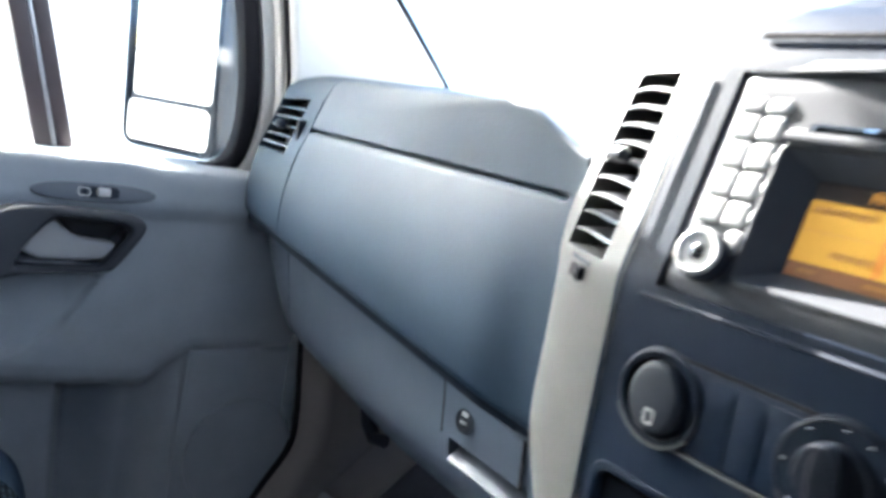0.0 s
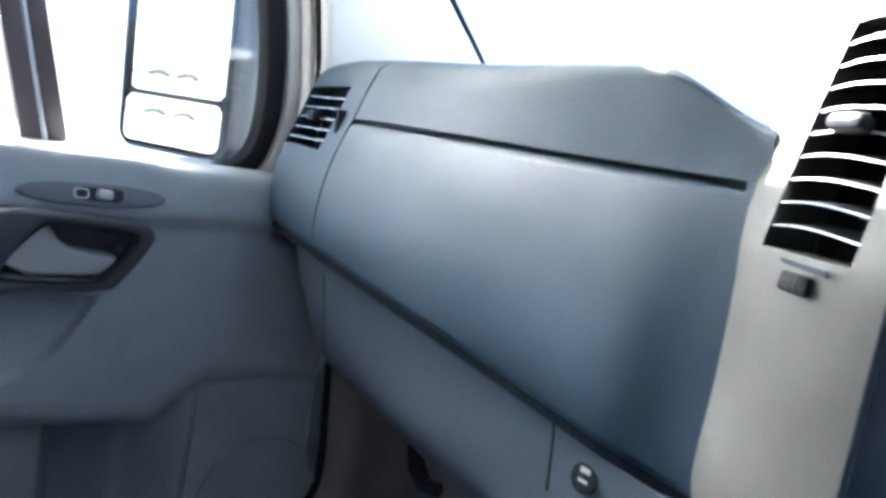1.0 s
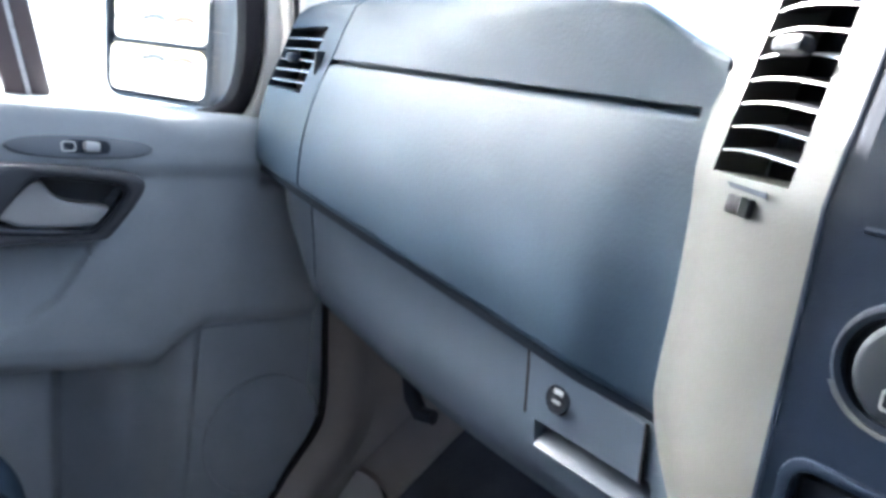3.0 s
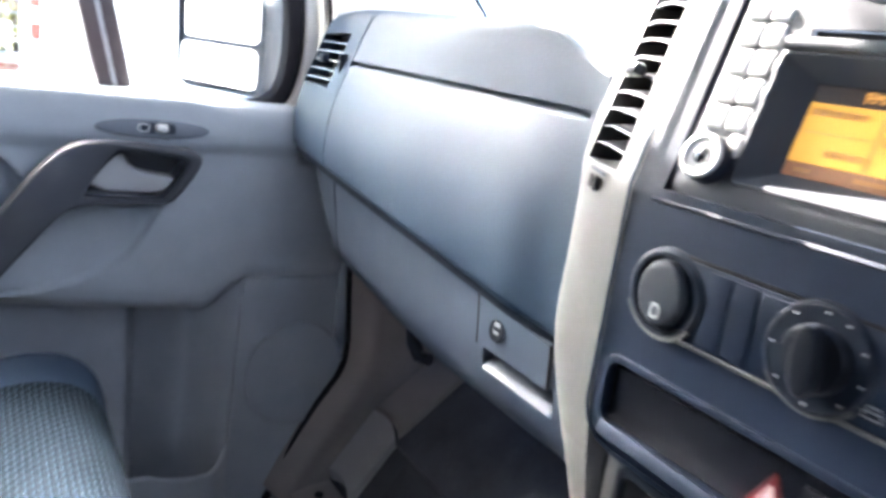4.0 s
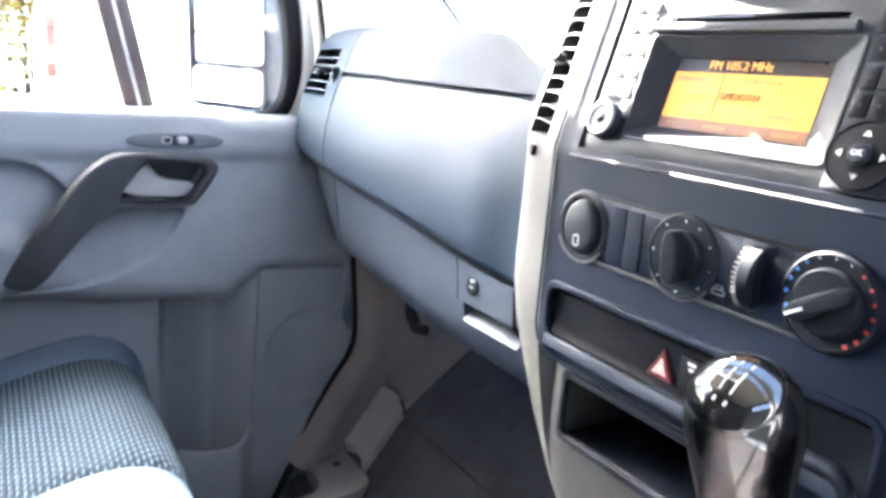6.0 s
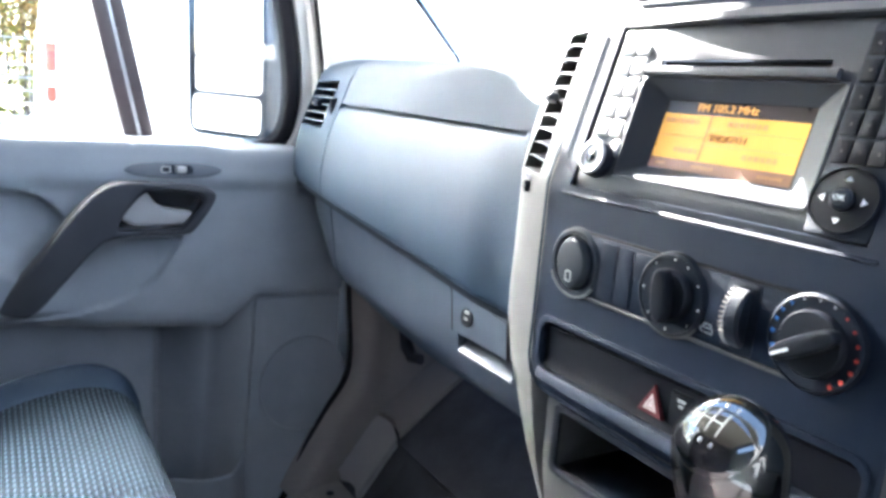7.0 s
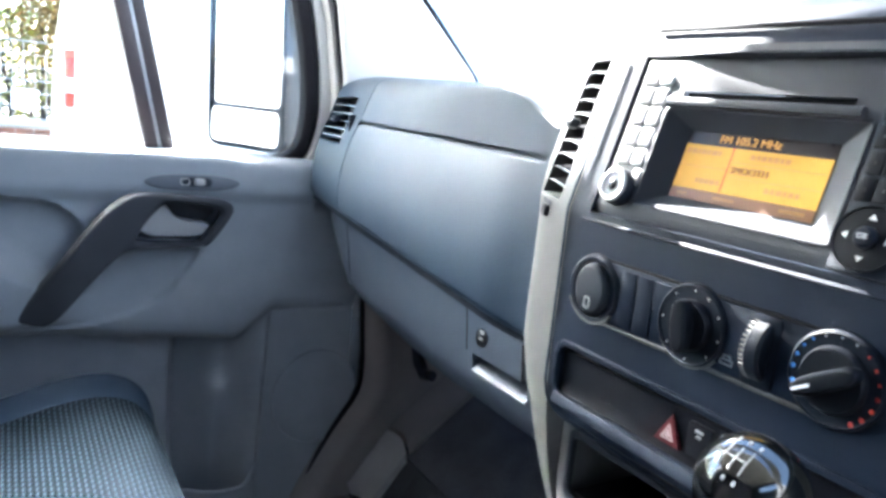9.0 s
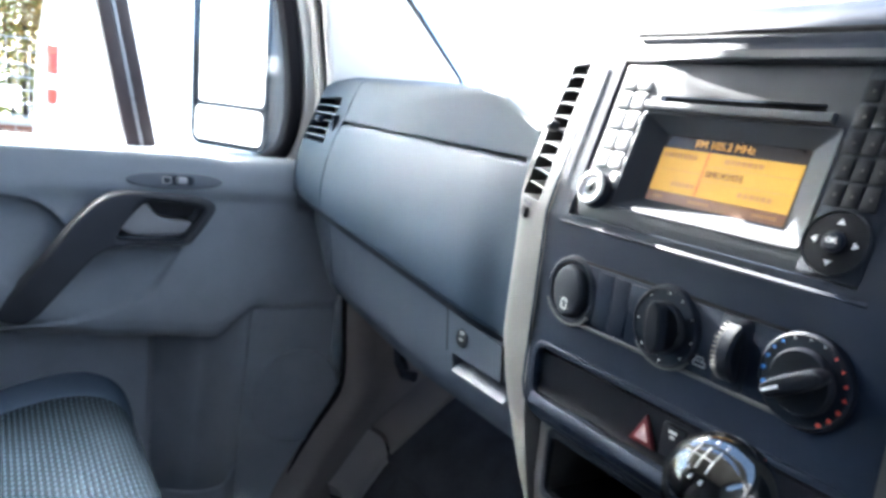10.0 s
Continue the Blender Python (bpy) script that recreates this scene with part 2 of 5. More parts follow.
def frame_of(p, normal, up=(0, 0, 1)):
    """A matrix whose z looks along normal and whose y is as near to up as can be."""
    z = Vector(normal).normalized()
    x = Vector(up).cross(z).normalized()
    y = z.cross(x)
    return Matrix(((x.x, y.x, z.x, p[0]), (x.y, y.y, z.y, p[1]), (x.z, y.z, z.z, p[2]), (0, 0, 0, 1)))


def prism(loops, depth, m, bevel=0.0, segments=2):
    """Flat outline (the first loop, the rest holes) in m's xy, raised along z by depth."""
    bm = bmesh.new()
    edges = []
    for loop in loops:
        vs = [bm.verts.new((x, y, 0)) for x, y in loop]
        edges += [bm.edges.new((vs[i], vs[(i + 1) % len(vs)])) for i in range(len(vs))]
    bmesh.ops.triangle_fill(bm, use_beauty=True, use_dissolve=False, edges=edges)
    ret = bmesh.ops.extrude_face_region(bm, geom=bm.faces[:])
    top = [v for v in ret["geom"] if isinstance(v, bmesh.types.BMVert)]
    bmesh.ops.translate(bm, verts=top, vec=(0, 0, depth))
    if bevel:
        tops = set(top)
        ring = [e for e in bm.edges if e.verts[0] in tops and e.verts[1] in tops and len(e.link_faces) == 2
                and abs(e.link_faces[0].normal.dot(e.link_faces[1].normal)) < 0.5]
        bm.normal_update()
        ring = [e for e in bm.edges if e.verts[0] in tops and e.verts[1] in tops and len(e.link_faces) == 2 and e.calc_face_angle(0) > 1.0]
        bmesh.ops.bevel(bm, geom=ring, offset=bevel, segments=segments, profile=0.5, affect="EDGES")
    bmesh.ops.transform(bm, matrix=m, verts=bm.verts)
    return bm


def rounded(x0, x1, y0, y1, r, n=5):
    out = []
    for cx, cy, a in ((x1 - r, y1 - r, 0), (x0 + r, y1 - r, 90), (x0 + r, y0 + r, 180), (x1 - r, y0 + r, 270)):
        out += [(cx + r * math.cos(radians(a + 90 * k / n)), cy + r * math.sin(radians(a + 90 * k / n))) for k in range(n + 1)]
    return out


def smooth_loop(pts, times=2):
    """Corner cutting of a closed outline."""
    for _ in range(times):
        out = []
        for i, p in enumerate(pts):
            q = pts[(i + 1) % len(pts)]
            out += [tuple(a * 0.75 + b * 0.25 for a, b in zip(p, q)), tuple(a * 0.25 + b * 0.75 for a, b in zip(p, q))]
        pts = out
    return pts


def lathe(profile, m, segments=32):
    """Profile of (radius, height) turned round m's z."""
    sections = [[Matrix(m) @ Vector((r * math.cos(a), r * math.sin(a), h)) for a in (2 * math.pi * k / segments for k in range(segments))] for r, h in profile]
    return loft(sections, True, True)


def sweep(path, width, height, normals):
    """A strip of rounded-rectangle section along a path. normals: the side on which the height stands."""
    sections = []
    shape = rounded(-width / 2, width / 2, 0, height, min(width, height) * 0.3, 2)
    for i, p in enumerate(path):
        p = Vector(p)
        a, b = Vector(path[max(0, i - 1)]), Vector(path[min(len(path) - 1, i + 1)])
        t = (b - a).normalized()
        n = Vector(normals[i] if isinstance(normals, list) else normals).normalized()
        s = t.cross(n).normalized()
        n = s.cross(t)
        sections.append([p + s * x + n * y for x, y in shape])
    return loft(sections)


def tube(path, radii, segments=10):
    sections = []
    for i, p in enumerate(path):
        p = Vector(p)
        t = (Vector(path[min(len(path) - 1, i + 1)]) - Vector(path[max(0, i - 1)])).normalized()
        s = t.orthogonal().normalized()
        if sections:
            s = (last - t * last.dot(t)).normalized()
        last = s
        c = t.cross(s)
        r = radii[i] if isinstance(radii, (list, tuple)) else radii
        sections.append([p + (s * math.cos(a) + c * math.sin(a)) * r for a in (2 * math.pi * k / segments for k in range(segments))])
    return loft(sections)


def spline(path, n=5):
    fine = []
    for i in range(len(path) - 1):
        a, b, c, d = (Vector(path[max(0, i - 1)]), Vector(path[i]), Vector(path[i + 1]), Vector(path[min(len(path) - 1, i + 2)]))
        for k in range(n):
            t = k / n
            fine.append(0.5 * (2 * b + (c - a) * t + (2 * a - 5 * b + 4 * c - d) * t * t + (3 * b - a - 3 * c + d) * t ** 3))
    return fine + [Vector(path[-1])]


def lettering(text, size, m, depth=0.0004):
    cu = bpy.data.curves.new("text", "FONT")
    cu.body, cu.size, cu.extrude, cu.align_x, cu.align_y = text, size, depth, "LEFT", "CENTER"
    ob = bpy.data.objects.new("text", cu)
    scene.collection.objects.link(ob)
    bpy.context.view_layer.update()
    me = bpy.data.meshes.new_from_object(ob.evaluated_get(bpy.context.evaluated_depsgraph_get()))
    bm = bmesh.new()
    bm.from_mesh(me)
    bpy.data.objects.remove(ob)
    bpy.data.meshes.remove(me)
    bpy.data.curves.remove(cu)
    bmesh.ops.transform(bm, matrix=m, verts=bm.verts)
    return bm


def lerp(a, b, t):
    return a + (b - a) * t


def ease(a, b, v):
    """0 below a, 1 above b, smooth between."""
    t = min(1.0, max(0.0, (v - a) / (b - a)))
    return t * t * (3 - 2 * t)


def curve_at(points, v):
    """Smooth-ish value at v through (v, value) pairs."""
    if v <= points[0][0]:
        return points[0][1]
    for (a, p), (b, q) in zip(points, points[1:]):
        if v <= b:
            return lerp(p, q, (v - a) / (b - a))
    return points[-1][1]


def steps(a, b, n):
    return [a + (b - a) * k / n for k in range(n + 1)]


# ---- the cab's shell ----
FLOOR, ROOF = 0.10, 1.52
DOOR_Y0, DOOR_Y1 = -1.00, 0.105


def window_outline(grow=0.0):
    """The side window's opening in (y, z), grown outwards by grow."""
    g = grow
    pts = [(-0.93 - g, 0.795 - g), (-0.10, 0.790 - g), (-0.052 + g * 0.3, 0.788 - g), (-0.006 + g * 0.7, 0.799 - g * 0.7), (0.009 + g, 0.845), (0.009 + g, 0.92),
           (-0.006 + g, 1.02), (-0.038 + g, 1.14), (-0.075 + g, 1.28), (-0.110 + g, 1.37 + g * 0.3), (-0.16 + g * 0.5, 1.42 + g), (-0.24, 1.435 + g), (-0.93 - g, 1.44 + g)]
    for _ in range(2):
        pts = [q for i, p in enumerate(pts) for q in ((p[0] * 0.75 + pts[(i + 1) % len(pts)][0] * 0.25, p[1] * 0.75 + pts[(i + 1) % len(pts)][1] * 0.25), (p[0] * 0.25 + pts[(i + 1) % len(pts)][0] * 0.75, p[1] * 0.25 + pts[(i + 1) % len(pts)][1] * 0.75))]
    return pts


YZ = Matrix(((0, 0, 1, 0), (1, 0, 0, 0), (0, 1, 0, 0), (0, 0, 0, 1)))     # outlines in (y, z), raised along +x


def yz_at(x):
    return Matrix.Translation((x, 0, 0)) @ YZ


def build_shell():
    tagged(part("floor", join(rbox((0.125, -0.35, FLOOR - 0.03), (1.65, 1.9, 0.06), 0.0), rbox((-0.82, 0.32, FLOOR - 0.03), (0.24, 0.60, 0.06), 0.0)), CARPET), "dark grey cab floor covering", "floor", kind="structure")
    tagged(part("entry_step", join(rbox((-0.83, -0.62, -0.17), (0.26, 1.28, 0.04), 0.0), rbox((-0.7025, -0.62, -0.055), (0.005, 1.28, 0.19), 0.0), rbox((-0.83, 0.0175, -0.055), (0.25, 0.005, 0.19), 0.0), rbox((-0.968, -0.62, 0.0), (0.01, 1.28, 0.34), 0.0)), CARPET), "dark step well inside the passenger door", "floor", kind="structure")
    tagged(part("ceiling", rbox((0, -0.725, ROOF + 0.03), (1.94, 1.11, 0.06), 0.01), HEADLINER), "pale grey cloth headliner of the cab", "ceiling", kind="structure")
    # Unseen closing wall, coloured dark so that little light bounces forward.
    tagged(part("wall_rear", rbox((0, -1.27, 0.8), (1.94, 0.05, 1.5), 0.01), CARPET), "unseen bulkhead behind the seats, dark to cut bounced light", "wall", kind="structure")
    # unseen driver's side wall; its window opening is kept small to hold light back
    hole = [(-0.85, 1.22), (-0.16, 1.22), (-0.20, 1.40), (-0.85, 1.42)]
    outer = [(-1.3, 0.05), (0.75, 0.05), (0.75, 0.80), (0.30, 0.98), (-0.16, 1.50), (-1.3, 1.55)]
    tagged(part("wall_right", prism([outer, hole], 0.05, yz_at(0.92)), LOWER), "unseen grey cab side, window opening kept small to cut light", "wall", kind="structure")
    # front bulkhead below the windscreen
    tagged(part("wall_front", rbox((0, 0.62, 0.46), (1.86, 0.05, 0.9), 0.01), BLACK), "dark bulkhead under the windscreen", "wall", kind="structure")
    # windscreen: a raked, slightly curved pane
    def pane(u, v):
        x = lerp(-0.86, 0.9, u)
        bow = 0.26 * (1 - (2 * u - 1) ** 2)
        return (x, lerp(0.34 + bow, -0.17 + bow * 0.55, v), lerp(0.955, 1.50, v))
    w = part("windscreen", skin(pane, steps(0, 1, 16), steps(0, 1, 8), (0, 0.004, 0.003)), GLASS)
    w.visible_shadow = False
    tagged(w, "clear raked windscreen glass", "windscreen", kind="structure")

    def brow(u):
        """How far down the added sun block reaches, dipping some way in from the pillars."""
        return curve_at([(0, 0.645), (0.012, 0.655), (0.031, 0.679), (0.05, 0.689), (0.068, 0.713), (0.079, 0.726), (0.092, 0.724), (0.112, 0.703), (0.122, 0.709), (0.132, 0.725), (0.16, 0.724), (0.20, 0.739), (0.25, 0.765), (0.40, 0.90), (0.5, 0.92)], min(u, 1 - u))
    # Unseen lining; its edge is shaped to bound the sunlit patch on the radio.
    tagged(part("header_sun_block", skin(lambda u, v: Vector(pane(u, lerp(brow(u), 1.0, v))) + Vector((0, -0.012, -0.008)), steps(0, 0.26, 52) + steps(0.29, 1, 24), steps(0, 1, 5), (0, -0.02, 0)), HEADLINER), "unseen pale lining added to shape the sun on the radio", "trim", kind="structure")
    # far front quarter: pillar trim between door and windscreen
    tri = [(0.066, 0.80), (0.345, 0.80), (0.335, 0.958), (0.322, 0.974), (0.185, 1.104), (-0.16, 1.46), (-0.20, 1.50), (-0.19, 1.44), (-0.10, 1.36), (0.00, 1.17), (0.040, 1.06), (0.060, 0.94)]
    p = part("pillar_trim", prism([tri], 0.035, yz_at(-0.895), 0.010, 3), PILLAR)
    tagged(p, "pale grey moulded windscreen pillar trim", "trim", kind="structure")
    gas = [(-0.866, 0.337, 0.957), (-0.866, 0.325, 0.974), (-0.866, 0.187, 1.106), (-0.866, 0.02, 1.27), (-0.866, -0.16, 1.46)]
    tagged(part("windscreen_seal", sweep(gas, 0.008, 0.008, (1, 0.3, 0.3)), RUBBER), "thin black rubber windscreen seal", "trim", kind="structure")
    # Unseen pillar skin, set forward and leant inwards to shade the dashboard top.
    shading_post = [(0.05, 0.78), (0.372, 0.78), (0.368, 0.960), (0.352, 0.982), (0.218, 1.112), (-0.125, 1.470), (-0.20, 1.52), (-0.26, 1.50), (-0.10, 1.36), (0.00, 1.17), (0.03, 1.06), (0.05, 0.94)]
    pillar = prism([shading_post], 0.05, yz_at(-0.985), 0.008, 2)
    for v in pillar.verts:
        v.co.x += 0.25 * max(0.0, v.co.z - 1.05)
    tagged(part("shading_pillar", pillar, WHITEPAINT), "unseen white windscreen pillar, added to shade the dashboard top", "trim", kind="structure")
    # body pillar between the door seal and the trim
    inner = [(0.055 + dx, z) for dx, z in ((0.0, 0.60), (0.0, 0.80), (0.001, 0.90), (-0.018, 1.03), (-0.055, 1.15), (-0.105, 1.285), (-0.15, 1.385), (-0.21, 1.45))] + [(-0.95, 1.475), (-0.95, 1.54), (-0.19, 1.54)]
    inner += [(-0.13, 1.43), (-0.03, 1.25), (0.03, 1.10), (0.066, 0.95), (0.070, 0.60)]
    tagged(part("door_post", prism([inner], 0.05, yz_at(-0.945), 0.008, 3), PILLAR), "pale painted door post beside the dashboard", "trim", kind="structure")
    line = [(-0.886, 0.062, 0.80), (-0.886, 0.062, 0.93), (-0.886, 0.040, 1.06), (-0.886, 0.0, 1.175), (-0.886, -0.10, 1.365)]
    tagged(part("post_seal", sweep(line, 0.010, 0.009, (1, 0, 0)), RUBBER), "narrow black rubber seal along the post", "trim", kind="structure")
    # Unseen panel, added to stop light leaking in beside the kick panel.
    tagged(part("light_leak_panel", prism([[(0.10, -0.3), (1.0, -0.3), (1.0, 0.70), (0.60, 0.80), (0.10, 0.80)]], 0.04, yz_at(-0.985), 0.006), WHITEPAINT), "unseen white panel added to stop light leaking past the door edge", "wall", kind="structure")
    # side wall behind the door
    tagged(part("wall_left", rbox((-0.93, -1.14, 0.78), (0.06, 0.24, 1.5), 0.01), GREY), "grey lined pillar behind the passenger door", "wall", kind="structure")


# ---- passenger door ----
HANDLE_OUT = [(-0.306, 0.725), (-0.278, 0.733), (-0.199, 0.728), (-0.149, 0.724), (-0.132, 0.716), (-0.130, 0.701), (-0.164, 0.652), (-0.177, 0.644), (-0.288, 0.647), (-0.316, 0.636),
              (-0.358, 0.591), (-0.400, 0.537), (-0.421, 0.533), (-0.447, 0.540), (-0.435, 0.563), (-0.382, 0.640), (-0.340, 0.699)]
HANDLE_IN = [(-0.249, 0.715), (-0.234, 0.718), (-0.159, 0.712), (-0.149, 0.705), (-0.151, 0.694), (-0.178, 0.656), (-0.188, 0.651), (-0.280, 0.653), (-0.286, 0.661)]


def in_poly(y, z, poly):
    c = False
    for i in range(len(poly)):
        (a, b), (d, e) = poly[i - 1], poly[i]
        if (b > z) != (e > z) and y < (d - a) * (z - b) / (e - b) + a:
            c = not c
    return c


LOW_EDGE = [(-1.0, 0.556), (-0.545, 0.517), (-0.45, 0.508), (-0.20, 0.483), (-0.120, 0.475), (-0.108, 0.479), (-0.060, 0.521), (-0.050, 0.525), (0.2, 0.522)]
SCOOP = [(-0.419, 0.516), (-0.399, 0.515), (-0.339, 0.521), (-0.289, 0.532), (-0.249, 0.550), (-0.221, 0.572), (-0.201, 0.601), (-0.185, 0.629), (-0.179, 0.644)]


def door_x(y, z):
    """The inner face of the door panel."""
    zb = curve_at(LOW_EDGE, y)
    zz = z - (zb - 0.50) * (1 - ease(0.50, 0.62, z))
    base = curve_at([(0.495, -0.872), (0.503, -0.860), (0.515, -0.852), (0.53, -0.849), (0.56, -0.850), (0.66, -0.857), (0.70, -0.859), (0.715, -0.858),
                     (0.725, -0.853), (0.733, -0.850), (0.742, -0.8505), (0.762, -0.855), (0.780, -0.860), (0.7880, -0.8635), (0.7925, -0.868), (0.7950, -0.875), (0.7965, -0.935)], zz)
    base -= 0.012 * ease(0.012, 0.022, y) * ease(0.702, 0.716, z)
    # towards the rear an armrest stands out under a hollow, whose upper edge bends down behind the handle
    rear = ease(-0.30, -0.40, y)
    zt = curve_at([(-0.60, 0.722), (-0.46, 0.720), (-0.41, 0.716), (-0.388, 0.709), (-0.370, 0.696), (-0.356, 0.680), (-0.34, 0.655)], y)
    zc = curve_at([(-0.70, 0.645), (-0.544, 0.637), (-0.483, 0.622), (-0.411, 0.580), (-0.38, 0.56)], y)
    base += 0.020 * rear * ease(0.50, 0.53, zz) * (1 - ease(0.62, 0.735, z))
    if y < -0.335:
        inside = 1 - ease(zt - 0.008, zt, z)
        crest = math.exp(-((z - zc) / 0.022) ** 2) if z > zc else 1.0 - 0.25 * ease(zc, 0.51, z)
        deep = ease(-0.335, -0.375, y)
        base += deep * inside * (-0.030 + (0.030 + 0.030 * ease(-0.37, -0.50, y)) * crest)
    # the hollow under the grab handle
    zs = curve_at(SCOOP, y)
    if y < -0.17:
        base -= (0.011 * ease(zs - 0.001, zs + 0.005, z) + 0.017 * ease(0.0, 0.085, z - zs)) * (1 - ease(0.634, 0.640, z)) * ease(-0.012, 0.016, y + 0.318 + (0.63 - z) * 1.17)
    if in_poly(y, z, HANDLE_IN):
        base = -0.905
    # lower part: map pocket hollow, and the raised loudspeaker panel
    low = 1 - ease(zb - 0.005, zb, z)
    if low > 0:
        spk = 0.80 * ease(-0.122, -0.058, y - 0.04 * (z - 0.5)) + 0.20 * ease(-0.057, -0.053, y - 0.04 * (z - 0.5))
        hollow = ease(-0.222, -0.196, y) * (1 - spk)
        pocket = lerp(-0.893, -0.942 + 0.024 * math.cos((y + 0.125) * 36), hollow)
        base = lerp(base, lerp(pocket, -0.857, spk), low)
    return base


def build_door():
    door = thing("door_1", (-0.9, -0.45, 0.12), "closed grey plastic-lined passenger door with a window", "door", kind="structure")
    ys = [y for y in steps(DOOR_Y0, -0.48, 40)] + steps(-0.476, DOOR_Y1, 145)
    zs = steps(0.02, 0.49, 78) + steps(0.493, 0.7965, 90)
    part("door_panel", skin(lambda y, z: (door_x(y, z), y, z - 0.006 * ease(-0.16, -0.09, y) * ease(0.765, 0.79, z)), ys, zs, (-0.05, 0, 0)), GREY, door, smooth=50)
    # outer skin below the window
    part("outer_skin", rbox((-0.985, -0.45, 0.425), (0.03, 1.1, 0.71), 0.01), WHITEPAINT, door, "white painted outer door skin")
    # window: rubber frame, pane, quarter-light bar
    part("window_seal", prism([window_outline(0.028), window_outline(0.0)], 0.030, yz_at(-0.950), 0.007, 2), RUBBER, door, "black rubber window seal")
    part("window_frame", prism([window_outline(0.055), window_outline(0.028)], 0.05, yz_at(-0.965), 0.006, 2), PILLAR, door, "pale painted window frame")
    g = part("window_pane", prism([window_outline(0.004)], 0.004, yz_at(-0.952)), GLASS, door, "clear side window glass")
    g.visible_shadow = False
    for name, y0, y1, x, d, m, lab in (("divider_bar", -0.259, -0.2375, -0.945, 0.026, BARPLAST, "dark upright window bar"), ("divider_bar", -0.2325, -0.212, -0.945, 0.022, BARPLAST, "dark upright window bar"),
                                       ("divider_strip", -0.2380, -0.2320, -0.945, 0.0235, SATIN, "bright metal strip")):
        lean = -0.235
        q = [(y0, 0.795), (y1, 0.795), (y1 + lean * 0.60, 1.43), (y0 + lean * 0.60, 1.43)]
        part(name, prism([q], d, yz_at(x), 0.003), m, door, lab)
    # grab handle and its inset lever
    hx = -0.868
    def bridge(bm):
        for v in bm.verts:
            v.co.x += 0.050 * ease(-0.235, -0.36, v.co.y) * (1 - 0.6 * ease(-0.375, -0.445, v.co.y))
        return bm
    grab = part("grab_handle", bridge(prism([smooth_loop(HANDLE_OUT), smooth_loop(HANDLE_IN)], 0.030, yz_at(hx), 0.006, 3)), HANDLE, door, "dark grey plastic grab handle")
    part("inner_rim", prism([smooth_loop([(y + (0.004 if y < -0.2 else -0.004) * -1, z) for y, z in HANDLE_IN]), smooth_loop([(y + (0.004 if y < -0.2 else -0.004), z + (0.003 if z < 0.68 else -0.003)) for y, z in HANDLE_IN])],
                            0.006, yz_at(hx + 0.018), 0.002), GLOSS, grab)
    lever = [(-0.281, 0.655), (-0.255, 0.702), (-0.245, 0.710), (-0.233, 0.710), (-0.227, 0.701), (-0.219, 0.690), (-0.204, 0.684), (-0.161, 0.679), (-0.156, 0.669), (-0.167, 0.655)]
    part("door_lever", prism([smooth_loop(lever, 1)], 0.022, yz_at(-0.888), 0.006, 3), LEVER, grab, "pale grey inner door lever")
    part("lever_cup", prism([smooth_loop(HANDLE_IN)], 0.004, yz_at(-0.900)), HANDLE, grab, "dark recess behind the lever")
    # window switch plate on the sloping shelf
    n = Vector((0.93, 0, 0.36))
    m = frame_of((-0.8518, -0.195, 0.7485), n)
    oval = [(0.074 * math.copysign(abs(math.cos(a)) ** 0.8, math.cos(a)), 0.0125 * math.sin(a)) for a in (2 * math.pi * k / 40 for k in range(40))]
    plate = part("switch_plate", prism([oval], 0.0035, m @ pose(0, 0, -0.001, 0, 0, 0), 0.001), PLATE, door, "dark grey oval window switch plate")
    part("switch_well", prism([rounded(-0.030, 0.016, -0.0075, 0.0075, 0.006)], 0.0008, m @ pose(0.012, 0, 0.0026), 0.0), BLACK, plate)
    part("window_switch", rbox((0.008, 0.001, 0.0050), (0.017, 0.0115, 0.009), 0.003, m @ pose(0, 0, 0, 8, 16, 0)), KEYMAT, plate, "pale grey rocker switch")
    part("switch_ring", prism([rounded(-0.0215, -0.0065, -0.0058, 0.0058, 0.004), rounded(-0.0200, -0.0080, -0.0043, 0.0043, 0.003)], 0.001, m @ pose(0, 0, 0.0030)), KEYMAT, plate)
    # front wall of the map pocket
    def pocket_wall(y, v):
        rim = 0.212 + 0.016 * min(1.0, ((y + 0.13) / 0.07) ** 2)
        return (-0.798 - 0.010 * v - 0.058 * ease(-0.115, -0.057, y) ** 1.5, y, lerp(0.02, rim, v))
    pk = part("map_pocket", skin(pocket_wall, steps(-0.95, -0.24, 10) + steps(-0.23, -0.0565, 24), steps(0, 1, 6), (-0.007, 0, 0)), GREY, door, "grey map pocket front", smooth=50)
    part("pocket_rim", tube([Vector(pocket_wall(y, 1)) + Vector((-0.0035, 0, 0)) for y in steps(-0.95, -0.24, 8) + steps(-0.23, -0.0565, 18)], 0.0042, 8), GREY, pk)
    # loudspeaker outline and the panel's raised edge
    m = yz_at(-0.858)
    ring = [(0.040 + 0.086 * math.cos(a), 0.350 + 0.093 * math.sin(a)) for a in (2 * math.pi * k / 48 for k in range(48))]
    ring2 = [(0.040 + 0.083 * math.cos(a), 0.350 + 0.090 * math.sin(a)) for a in (2 * math.pi * k / 48 for k in range(48))]
    sp = part("speaker_grille", prism([ring2], 0.0035, m, 0.001), GREY, door, "round grey loudspeaker cover")
    part("speaker_ring", prism([ring, ring2], 0.0078, m, 0.0012), GREY, sp)
    bead = [Vector((-0.8585, -0.0535 + 0.04 * (z - 0.5), z)) for z in steps(0.16, 0.5195, 10)]
    part("panel_bead", sweep(bead, 0.0045, 0.0036, (1, 0, 0)), GREY, door, "rounded edge of the loudspeaker panel")
